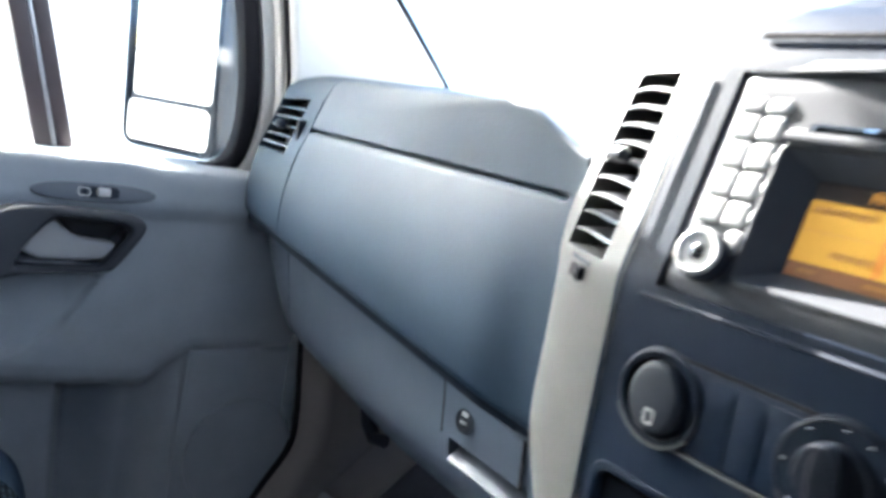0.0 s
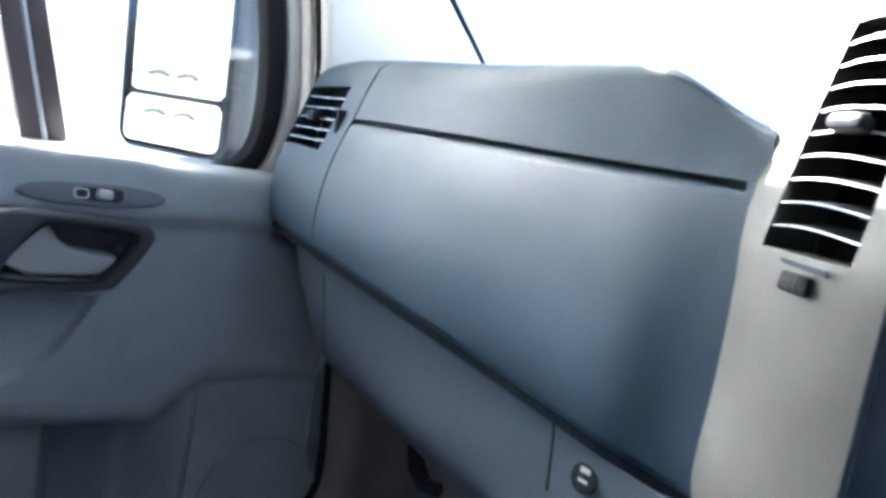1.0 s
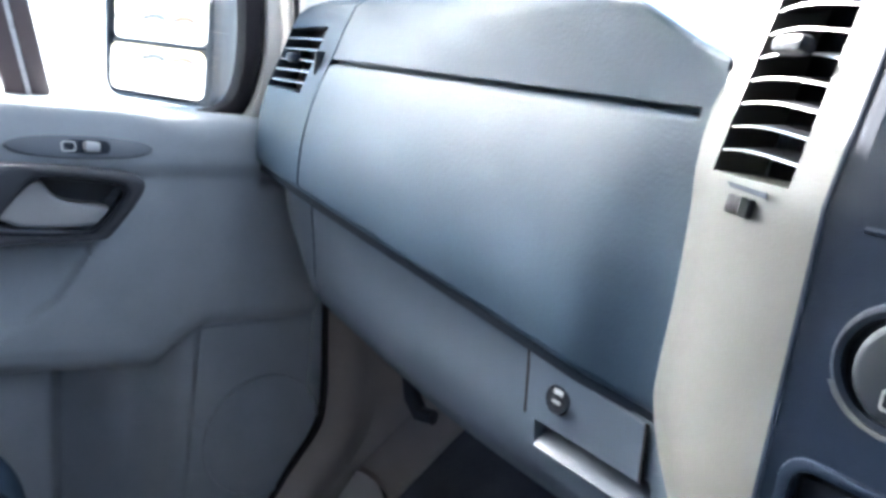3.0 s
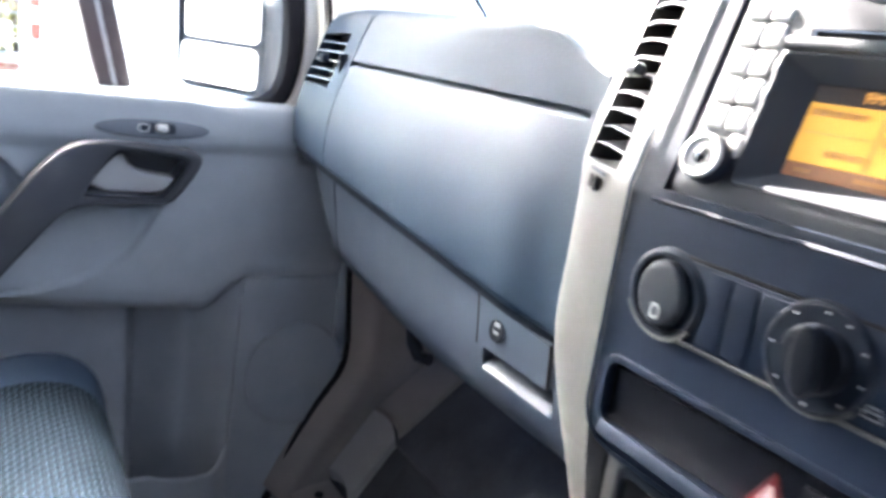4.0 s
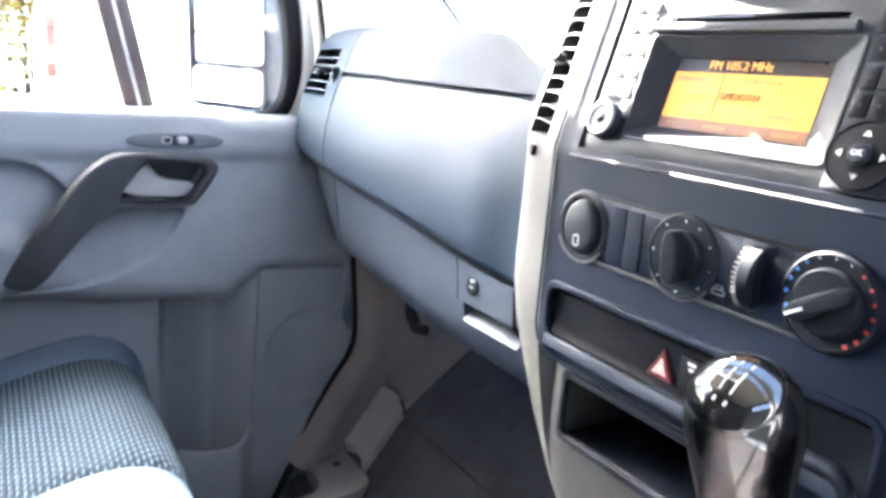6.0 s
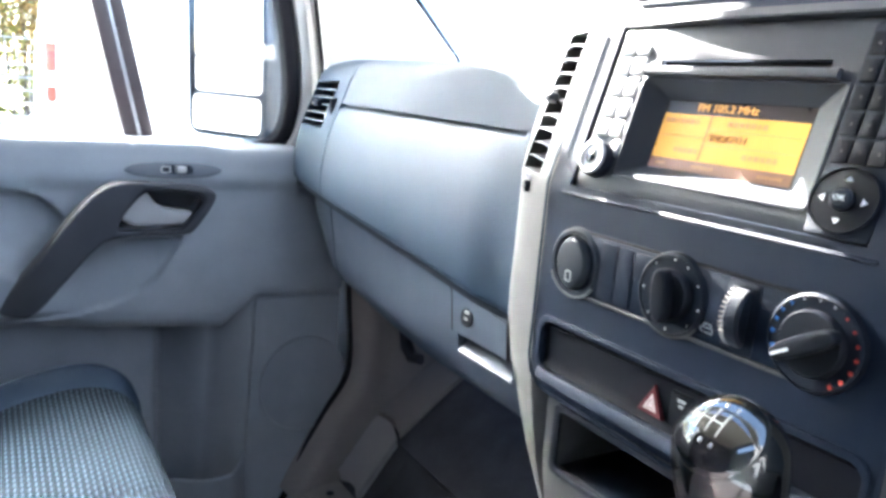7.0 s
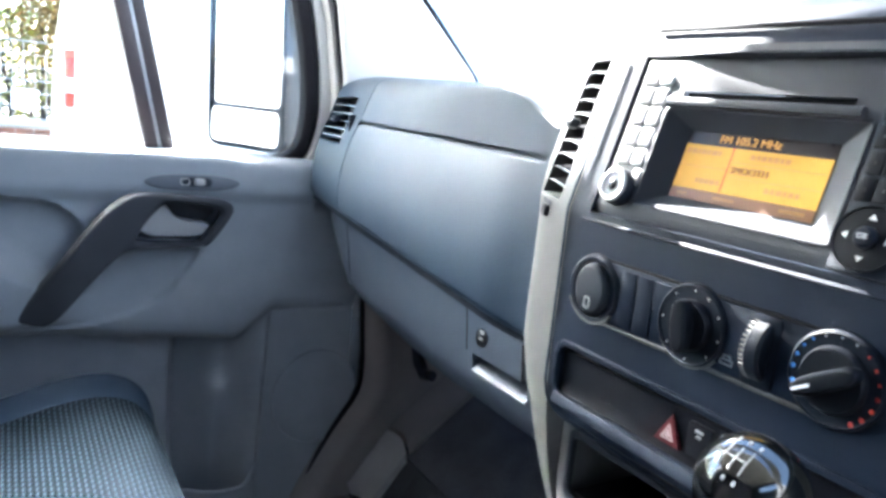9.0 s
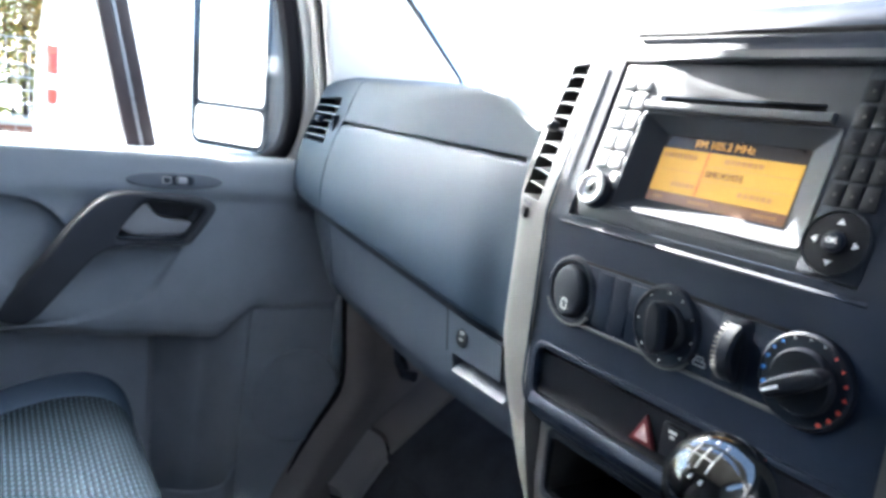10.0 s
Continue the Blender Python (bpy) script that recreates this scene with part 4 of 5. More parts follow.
        part("button_symbol", join(rbox((0, 0.0035, 0), (0.007, 0.0022, 0.0005), 0.0, mm), rbox((0, -0.0005, 0), (0.004, 0.0022, 0.0005), 0.0, mm)), PATTERN, b)
    # lower console with its open box
    lx0, lx1 = -0.150, 0.165

    def low(x, z):
        c = curve_at([(0.10, 0.10), (0.35, 0.06), (0.50, 0.0), (0.56, -0.010), (0.63, -0.012), (0.66, -0.005)], z)
        return Vector((x + 0.06 * ease(0.56, 0.20, z) * (1 if x < 0 else -1) * min(1, abs(x) * 6), c + 0.02 * ease(-0.12, -0.15, x), z))
    part("lower_panel", skin(low, steps(lx0, lx1, 12), steps(0.10, 0.655, 26), (0, 0.05, 0), holes=[(-0.106, 0.075, 0.571, 0.627)], hole_back=(0.0, 0.12, -0.01)), SILVER, con, "pale lower console panel", smooth=50)
    part("box_rim", prism([rounded(-0.113, 0.082, -0.034, 0.034, 0.008), rounded(-0.105, 0.074, -0.027, 0.027, 0.005)], 0.005, frame_of((0, -0.0095, 0.599), (0, -1, 0.0)), 0.002), GLOSS, con, "glossy black box frame")
    box_walls = (rbox((-0.0155, 0.10, 0.599), (0.20, 0.006, 0.075), 0.0), rbox((-0.0155, 0.045, 0.5685), (0.20, 0.11, 0.004), 0.0), rbox((-0.0155, 0.045, 0.6315), (0.20, 0.11, 0.004), 0.0), rbox((-0.108, 0.045, 0.60), (0.003, 0.11, 0.066), 0.0), rbox((0.0775, 0.045, 0.60), (0.003, 0.11, 0.066), 0.0))
    for wall in box_walls:
        part("storage_box_wall", wall, BLACK, con, "black wall of the open storage box")
    # round-cornered ashtray beside it
    am = frame_of((0.125, facia_y(0.65) - 0.004, 0.640), (0, -1, 0.0))
    ash = part("ashtray", prism([rounded(-0.034, 0.030, -0.030, 0.036, 0.014), rounded(-0.027, 0.023, -0.023, 0.029, 0.010)], 0.010, am, 0.004, 3), BLACK, con, "black round-cornered ashtray frame")
    part("ashtray_lid", prism([rounded(-0.027, 0.023, -0.023, 0.029, 0.010)], 0.004, am), FACIA, ash)
    # side leg of the console down to the floor
    part("side_leg", skin(lambda w, z: sur_point(w, z) + Vector((-0.002, 0.002, 0)), steps(0, 1, 6), steps(0.12, 0.626, 24), (0.02, 0.03, 0)), SILVER, con, "grey console leg", smooth=50)
    part("side_cover", loft([[Vector((x, y, z)) for x, y in ((sur_point(0, z).x + 0.004, sur_point(0, z).y + 0.004), (sur_point(0, z).x + 0.012, 0.40), (sur_point(0, z).x + 0.03, 0.40), (sur_point(0, z).x + 0.03, sur_point(0, z).y + 0.02))] for z in steps(0.11, 1.0, 16)]), GREY, con, "grey side of the console")


def build_controls():
    """Row of heater and light controls on the facia."""
    hc = thing("heater_controls", (0.01, -0.02, 0.73), "black heater control row with round knobs", "controls")
    zc, y0 = 0.769, facia_y(0.769)
    face = lambda x, z, d=0.0: frame_of((x, y0 - d, z), (0, -1, 0))
    # X of the frame looks to the right of somebody in front of it
    part("strip", prism([rounded(-0.104, 0.118, -0.0255, 0.0255, 0.004)], 0.0022, face(0.0, zc + 0.0), 0.001), FACIA, hc, "flat recessed control strip")
    # Silver line put in for the light caught along the strip's lower edge.
    part("strip_glint", prism([rounded(-0.1065, 0.1205, -0.0285, -0.0255, 0.0012)], 0.0035, face(0.0, zc), 0.001), SILVER, hc, "lower strip edge, its caught light drawn in silver")
    part("strip_gap", prism([rounded(-0.1055, 0.1195, 0.0255, 0.0278, 0.001)], 0.0014, face(0.0, zc), 0.0004), RUBBER, hc, "dark gap along the strip")
    for x in (-0.058, -0.040):
        part("blank_cover", prism([rounded(-0.0086, 0.0086, -0.0235, 0.0235, 0.001)], 0.0010, face(x, zc, 0.0022), 0.0004), FACIA, hc)
    part("blank_cover", rbox((0.0, 0.012, 0.001), (0.018, 0.022, 0.002), 0.0006, face(-0.021, zc, 0.0022)), FACIA, hc)
    # light switch dial
    m = face(-0.096, zc - 0.001)
    dial = part("light_dial", lathe([(0.0, 0.001), (0.0235, 0.001), (0.0245, 0.0045), (0.0275, 0.005), (0.0298, 0.003), (0.0306, 0.0)], m, 48), BLACK, hc, "round black dial")
    part("dial_face", prism([[(0.0185 * math.cos(a), 0.0225 * math.sin(a)) for a in (2 * math.pi * k / 36 for k in range(36))]], 0.009, m @ pose(0, 0, 0.0005), 0.004, 3), DIALFACE, dial, "dark grey domed dial face")
    part("dial_symbol", prism([rounded(-0.0035, 0.0035, -0.005, 0.005, 0.002), rounded(-0.0024, 0.0024, -0.0036, 0.0036, 0.0014)], 0.0006, m @ pose(0.0, -0.011, 0.0094)), PATTERN, dial)
    # The glint on the rim below the dial, drawn as a silver arc.
    part("dial_glint", sweep([m @ Vector((0.0298 * math.cos(a), 0.0298 * math.sin(a), 0.003)) for a in (radians(205 + 15 * k) for k in range(9))], 0.0026, 0.002, (0, -1, 0.3)), SILVER, dial)

    def knob(x, r, ri, name, label, tilt, marks, pointer):
        m = face(x, zc)
        ring = part(name, lathe([(0.0, 0.001), (ri + 0.001, 0.001), (ri + 0.002, 0.003), (r - 0.004, 0.0045), (r - 0.001, 0.003), (r, 0.0)], m, 56), BLACK, hc, label)
        part("knob_rim", lathe([(r - 0.0030, 0.0043), (r - 0.0025, 0.0052), (r - 0.001, 0.0042), (r - 0.0003, 0.0020)], m, 56), BLACK, ring)
        part("knob_body", lathe([(0.0, 0.010), (ri - 0.002, 0.0095), (ri - 0.0005, 0.007), (ri, 0.001)], m, 40), GLOSS, ring)
        if not pointer:
            # Lit lower rim imitated by a separate silver arc.
            part("ring_glint", sweep([m @ Vector((r * math.cos(a), r * math.sin(a), 0.002)) for a in (radians(215 + 12 * k) for k in range(10))], 0.0024, 0.002, (0, -1, 0.3)), SILVER, ring, "highlight on the lower rim, drawn as a silver arc")
        km = m @ pose(0, 0, 0, 0, 0, tilt)
        w = 0.0066 if pointer else 0.0078
        grip = smooth_loop([(-0.0052, -ri), (0.0052, -ri), (w, 0.0), (0.0052, ri), (-0.0052, ri), (-w, 0.0)], 2)
        part("knob_grip", prism([grip], 0.011, km @ pose(0, 0, 0.008), 0.0022, 3), GLOSS, ring, "glossy black knob grip")
        if pointer:
            part("pointer", rbox((0.0, pointer * ri * 0.62, 0.0192), (0.0018, ri * 0.55, 0.0008), 0.0, km), MARK, ring, "white pointer line")
        for a, kind in marks:
            col = {"w": MARK, "b": BLUEMARK, "r": REDMARK}[kind]
            rr = (r + ri) / 2 + 0.0005
            size = {"b": lerp(0.0011, 0.0018, ease(118, 205, a)), "r": lerp(0.0018, 0.0010, ease(-56, 60, a)), "w": 0.0008}[kind]
            part("mark", lathe([(0.0001, 0.0007), (size * 0.8, 0.0006), (size, 0.0)], m @ pose(rr * math.cos(radians(a)), rr * math.sin(radians(a)), 0.0042), 10), col, ring)
        return ring
    knob(0.0085, 0.0315, 0.0195, "air_knob", "round black air distribution knob", 6, [(a, "w") for a in (90, 62, 28, -10, -45, -90, -135, 180, 130)], 0)
    knob(0.1185, 0.0315, 0.0215, "heat_knob", "round black temperature knob with blue and red dots", -58, [(a, "b") for a in (200, 180, 162, 146, 130)] + [(a, "r") for a in (50, 32, 14, -4, -22, -40, -56)] + [(a, "w") for a in (112, 90, 70, 220)], -1)
    # ribbed thumbwheel between the knobs
    wm = face(0.0665, zc)
    well = part("wheel_well", prism([rounded(-0.0125, 0.0125, -0.0255, 0.0255, 0.004)], 0.0035, wm, 0.001), BLACK, hc)
    wheel = part("thumbwheel", lathe([(0.0, -0.0065), (0.0215, -0.0065), (0.0235, -0.004), (0.0235, 0.004), (0.0215, 0.0065), (0.0, 0.0065)], Matrix.Translation((0.0665, y0 + 0.0085, zc)) @ pose(0, 0, 0, 0, 90, 0), 48), BLACK, well, "dark thumbwheel")
    for k in range(15):
        a = radians(-60 + 120 * k / 14)
        p = Vector((0.0605, y0 + 0.0085 - 0.0232 * math.cos(a), zc + 0.0232 * math.sin(a)))
        part("rib", rbox((0, 0, 0), (0.004, 0.0016, 0.0012), 0.0, frame_of(p, (0, -math.cos(a), math.sin(a))) @ pose(0, 0, 0)), SILVER, wheel)
    car = face(0.042, 0.753, 0.0024)
    part("car_symbol", join(*[rbox((a, b, 0), (w, h, 0.0005), 0.0, car) for a, b, w, h in ((0, -0.0022, 0.0105, 0.0011), (-0.0048, -0.0004, 0.0011, 0.0036), (0.0048, -0.0004, 0.0011, 0.0036), (0, 0.0012, 0.0085, 0.0010), (-0.0030, 0.0026, 0.0010, 0.0024), (0.0030, 0.0026, 0.0010, 0.0024), (0, 0.0040, 0.0060, 0.0010))]), STEEL, hc, "small grey printed car sign")


def build_radio():
    rd = thing("car_radio", (0.009, 0.0, 0.83), "dark double-height car radio with an amber display", "car radio")
    P = lambda x, y, z=0.0: RADIO @ Vector((x, y, z))
    hole = (0.046, 0.212, 0.0165, 0.097)
    slot = (0.056, 0.196, 0.1065, 0.1125)
    part("radio_face", skin(lambda x, y: P(x, y, 0.004 - 0.004 * (ease(0.005, 0, x) + ease(RW - 0.005, RW, x) + ease(0.004, 0, y) + ease(RH - 0.004, RH, y))), steps(0, RW, 30), steps(0, RH, 18), tuple(P(0, 0, -0.03) - P(0, 0, 0)), holes=[hole, slot], hole_back=tuple(P(0, 0, -0.002) - P(0, 0, 0))), RADIOFACE, rd, "satin dark grey radio face")
    # funnel round the display
    o, i = rounded(0.046, 0.212, 0.0165, 0.097, 0.003), rounded(0.0654, 0.1898, 0.0297, 0.0849, 0.001)
    part("display_funnel", loft([[P(x, y, 0.0045) for x, y in o], [P(x, y, -0.0090) for x, y in i]], True, False), RADIOFACE, rd, "dark sloping display surround")
    part("funnel_lip", prism([rounded(0.0440, 0.2140, 0.0145, 0.0990, 0.004), rounded(0.0465, 0.2115, 0.0170, 0.0965, 0.003)], 0.0015, RADIO @ pose(0, 0, 0.0035), 0.0006), RADIOFACE, rd)
    D = RADIO @ pose(0.0654 - 0.0485 * 0.9606, 0.0297 - 0.033 * 0.96, -0.0095) @ Matrix.Diagonal((0.9606, 0.96, 1, 1))
    ds = part("display", prism([[(0.0475, 0.032), (0.1785, 0.032), (0.1785, 0.0915), (0.0475, 0.0915)]], 0.0005, D @ pose(0, 0, -0.0010)), SCREENDARK, rd, "amber radio display")
    q = lambda a, b, c, d, h: prism([[(a, c), (b, c), (b, d), (a, d)]], 0.0003, D @ pose(0, 0, h))
    part("amber_field", q(0.0490, 0.1765, 0.0425, 0.0795, 0.0000), AMBER, ds, "amber station field")
    part("lower_bar", q(0.0490, 0.1765, 0.0335, 0.0422, 0.0000), BROWN, ds, "brown menu bar")
    part("red_line", q(0.0950, 0.0962, 0.0430, 0.0795, 0.0006), REDLINE, ds)
    part("frequency_text", lettering("FM 105.2 MHz", 0.0092, D @ pose(0.0790, 0.0852, 0.0002)), SCREENTEXT, ds)
    part("station_text", lettering("SMOOTH", 0.0080, D @ pose(0.0985, 0.0618, 0.0010)), BROWNTEXT, ds)
    for n, (a, b, c) in enumerate(((0.0525, 0.0870, 0.0738), (0.1120, 0.1480, 0.0738), (0.0700, 0.0925, 0.0500), (0.1330, 0.1640, 0.0500))):
        x = a
        k = 0
        bars = []
        while x < b - 0.002:
            w = (0.0032, 0.0045, 0.0026, 0.0040)[(k + n) % 4]
            bars.append(q(x, min(x + w, b), c - 0.0019, c + 0.0019, 0.0008))
            x += w + 0.0014
            k += 1
        part("text_bar", join(*bars), FAINTTEXT, ds)
    part("grid_line", join(q(0.050, 0.0945, 0.0612, 0.0616, 0.0006), q(0.0975, 0.176, 0.0560, 0.0564, 0.0006), q(0.0975, 0.176, 0.0680, 0.0684, 0.0006)), FAINTTEXT, ds)
    for a, b in ((0.056, 0.066), (0.092, 0.112), (0.150, 0.170)):
        part("menu_bar", q(a, b, 0.0365, 0.0392, 0.0006), BROWNTEXT, ds)
    # disc slot
    part("disc_slot", prism([[(0.055, 0.1055), (0.197, 0.1055), (0.197, 0.1135), (0.055, 0.1135)]], 0.001, RADIO @ pose(0, 0, -0.003)), RUBBER, rd, "dark disc slot")
    part("slot_lip", sweep([P(x, 0.1022, 0.0030) for x in steps(0.046, 0.205, 8)], 0.0075, 0.0066, tuple(P(0, 0, 1) - P(0, 0, 0))), RADIOFACE, rd)
    # keys beside the display: four and a half rows of two, and small slivers next to the funnel
    def key(a, b, y0, y1, lean, deep=0.0055):
        loops = []
        for g, h in ((0.0, 0.002), (0.0, deep - 0.0012), (0.0009, deep - 0.0003), (0.0024, deep)):
            loops.append([RADIO @ Vector((x + lean * (y - 0.05), y, h)) for x, y in rounded(a + g, b - g, y0 + g, y1 - g, max(0.0007, 0.0028 - g))])
        part("key", loft(loops), KEYMAT, rd, "rounded silver-grey key", smooth=40)
    for y0, y1 in ((0.0460, 0.0608), (0.0628, 0.0790), (0.0808, 0.0972), (0.0990, 0.1140), (0.1158, 0.1250)):
        mid = 0.0265
        key(0.0098, mid - 0.0005, y0, y1, 0.0)
        key(mid + 0.0005, 0.0415, y0, y1, 0.0)
        if y1 < 0.1:
            part("key_tip", rbox((0.0440, (y0 + y1) / 2, 0.0042), (0.0026, 0.0075, 0.0022), 0.001, RADIO), KEYMAT, rd)
    key(0.0340, 0.0440, 0.0300, 0.0440, 0.0)
    key(0.0425, 0.0560, 0.1030, 0.1085, 0.0, 0.0050)
    km = RADIO @ pose(0.0262, 0.0255, 0.001)
    kn = part("volume_knob", lathe([(0.0098, 0.0126), (0.0104, 0.0140), (0.0124, 0.0146), (0.0138, 0.0140), (0.0144, 0.0125)], km, 40), KEYMAT, rd, "round silver volume knob on a black barrel")
    part("knob_barrel", lathe([(0.0, 0.0118), (0.0082, 0.0118), (0.0143, 0.0126), (0.0152, 0.0110), (0.0156, 0.0)], km, 40), BLACK, kn, "black ribbed knob barrel")
    part("knob_cap", lathe([(0.0, 0.0150), (0.0026, 0.0147), (0.0046, 0.0137), (0.0056, 0.0118)], km, 32), DARKCHROME, kn, "domed silver knob cap")
    part("knob_skirt", lathe([(0.0156, 0.0), (0.0156, 0.003), (0.0170, 0.0025), (0.0178, 0.0)], km, 40), BLACK, kn)
    # hood over the face, fading out towards the passenger
    hood = lambda x: 0.004 + 0.0005 + 0.0055 * ease(0.02, 0.10, x)
    part("hood", loft([[P(x, y, n) for y, n in ((RH - 0.004, 0.001), (RH - 0.0035, hood(x) - 0.001), (RH - 0.0022, hood(x)), (RH + 0.004, hood(x) - 0.001), (RH + 0.006, -0.004))] for x in steps(0.006, RW - 0.002, 16)]), RADIOFACE, rd, "slim hood over the radio")
    # number keys and the round menu control on a dark panel at the driver's end
    part("key_panel", prism([rounded(0.2155, 0.2555, 0.002, 0.137, 0.003)], 0.0012, RADIO @ pose(0, 0, 0.0034), 0.0005), BLACK, rd, "dark panel behind the keys")
    for r in range(5):
        for c in range(3):
            key = part("number_key", rbox((0.2225 + 0.0112 * c, 0.1225 - 0.0170 * r, 0.0050), (0.0100, 0.0146, 0.0016), 0.0004, RADIO), DARKKEY, rd, "small black key")
            part("key_symbol", rbox((0.2225 + 0.0112 * c, 0.1225 - 0.0170 * r, 0.0059), (0.0014, 0.0018, 0.0002), 0.0, RADIO), SILVER, key)
    mc = RADIO @ pose(0.2340, 0.0250, 0.003)
    mcon = part("menu_control", lathe([(0.0, 0.0035), (0.017, 0.0035), (0.0195, 0.003), (0.0203, 0.0)], mc, 48), DARKKEY, rd, "round black menu control")
    part("menu_ring", lathe([(0.0199, 0.0), (0.0199, 0.0040), (0.0206, 0.0040), (0.0210, 0.0)], mc, 48), BLACK, mcon)
    part("menu_button", lathe([(0.0, 0.0085), (0.0050, 0.008), (0.0068, 0.006), (0.007, 0.002)], mc, 32), BLACK, mcon, "domed centre button")
    part("button_text", lettering("OK", 0.0048, mc @ pose(-0.0036, 0.0, 0.0084), 0.0002), MARK, mcon)
    for a in (0, 90, 180, 270):
        part("arrow", prism([[(0.0115, -0.0024), (0.0150, 0.0), (0.0115, 0.0024)]], 0.0006, mc @ pose(0, 0, 0.0034, 0, 0, a)), MARK, mcon)


def build_gear():
    ball = 0.0285
    axis, face_axis = Vector((0.05, -0.30, 0.95)).normalized(), Vector((0.02, -0.66, 0.75)).normalized()
    centre = Vector((0.147, -0.133, 0.733))
    g = thing("gear_lever", (0.11, -0.05, 0.52), "gear lever with a smoked chrome knob", "gear lever")
    m = frame_of(centre, axis, (0.0, 1.0, 0.0))
    prof = [(ball * math.sin(radians(a)), ball * math.cos(radians(a))) for a in range(0, 91, 9)]
    prof += [(0.0288, -0.008), (0.0282, -0.018), (0.0268, -0.030), (0.0250, -0.042), (0.0232, -0.056), (0.0218, -0.070), (0.0, -0.072)]
    part("knob", lathe([(max(r, 0.0001), h) for r, h in prof], m, 56), KNOB, g, "smoked chrome gear knob", smooth=60)
    m = frame_of(centre, face_axis, (0.0, 1.0, 0.0))
    cap = [(max(0.0001, (ball + 0.0005) * math.sin(radians(a))), (ball + 0.0005) * math.cos(radians(a))) for a in range(0, 55, 6)]
    part("shift_cap", lathe(cap + [(cap[-1][0], cap[-1][1] - 0.002)], m, 56), KNOB, g, "dark glossy cap with a shift pattern", smooth=60)
    part("knob_ring", lathe([(ball * 0.80, ball * 0.60), (ball * 0.825, ball * 0.60), (ball * 0.845, ball * 0.565), (ball * 0.82, ball * 0.54)], m, 56), KNOB, g, smooth=60)

    def dome(x, y):
        return math.sqrt((ball + 0.0005) ** 2 - x * x - y * y)
    gate = []

    def stroke(x0, y0, x1, y1, w):
        n = max(2, int(math.hypot(x1 - x0, y1 - y0) / 0.0016))
        for k in range(n):
            x, y = lerp(x0, x1, (k + 0.5) / n), lerp(y0, y1, (k + 0.5) / n)
            gate.append(rbox((x, y, dome(x, y)), (w if x0 == x1 else 0.0018, 0.0018 if x0 == x1 else w, 0.0012), 0.0, m))
    for x in (-0.0059, 0.0, 0.0059):
        stroke(x, -0.0068, x, 0.0068, 0.0008)
    stroke(-0.0106, 0.0, 0.0059, 0.0, 0.0008)
    for x in (-0.0059, 0.0, 0.0059):
        for y in (-0.0112, 0.0112):
            gate.append(rbox((x, y, dome(x, y)), (0.0013, 0.0024, 0.0012), 0.0, m))
    part("shift_pattern", join(*gate), PATTERN, g, "pale shift pattern")
    st = centre - axis * 0.068
    part("stick", tube([st, st - axis * 0.06, Vector((0.120, -0.03, 0.56))], [0.011, 0.011, 0.012], 14), BLACK, g)
    part("gaiter", lathe([(0.015, 0.06), (0.022, 0.045), (0.034, 0.03), (0.038, 0.018), (0.050, 0.008), (0.058, 0.0)], frame_of((0.118, -0.035, 0.545), (0.08, -0.35, 0.93)), 24), RUBBER, g, "black gear lever gaiter")
    part("gaiter_housing", loft([[Vector((x, y, z)) for x, y in ((0.04, 0.02), (0.04, -0.09), (0.19, -0.09), (0.19, 0.02))] for z in (0.50, 0.545)]), FACIA, g)


# ---- seat ----
def seat_crown(x):
    far = 0.026 * math.exp(-((x + 0.735) / 0.030) ** 2)
    near = 0.002 * math.exp(-((x + 0.335) / 0.03) ** 2) - 0.004 * math.exp(-((x + 0.39) / 0.02) ** 2)
    drop = -0.16 * max(0.0, x + 0.345) - 5.0 * max(0.0, (x + 0.295)) ** 1.3 - 2.2 * max(0.0, -0.745 - x) ** 1.2
    return far + near + drop


def seat_profile(v):
    """(y, z) from the back of the cushion over its front edge to the underside."""
    pts = [(-0.98, 0.350), (-0.80, 0.372), (-0.62, 0.402), (-0.48, 0.430), (-0.41, 0.449), (-0.367, 0.4565), (-0.334, 0.4555), (-0.308, 0.447), (-0.288, 0.431), (-0.275, 0.408), (-0.267, 0.375), (-0.268, 0.33), (-0.277, 0.28)]
    k = v * (len(pts) - 1)
    i = min(int(k), len(pts) - 2)
    a, b, c, d = pts[max(0, i - 1)], pts[i], pts[i + 1], pts[min(len(pts) - 1, i + 2)]
    t = k - i
    return tuple(0.5 * (2 * b[j] + (c[j] - a[j]) * t + (2 * a[j] - 5 * b[j] + 4 * c[j] - d[j]) * t * t + (3 * b[j] - a[j] - 3 * c[j] + d[j]) * t ** 3) for j in (0, 1))


def seat_point(x, v, lift=0.0):
    y, z = seat_profile(v)
    y2, z2 = seat_profile(min(1, v + 0.01))
    y1, z1 = seat_profile(max(0, v - 0.01))
    n = Vector((0, -(z2 - z1), (y2 - y1))).normalized()
    c = seat_crown(x)
    return Vector((x, y - 0.25 * max(0, -c) * ease(-0.34, -0.25, y), z + c)) + n * lift


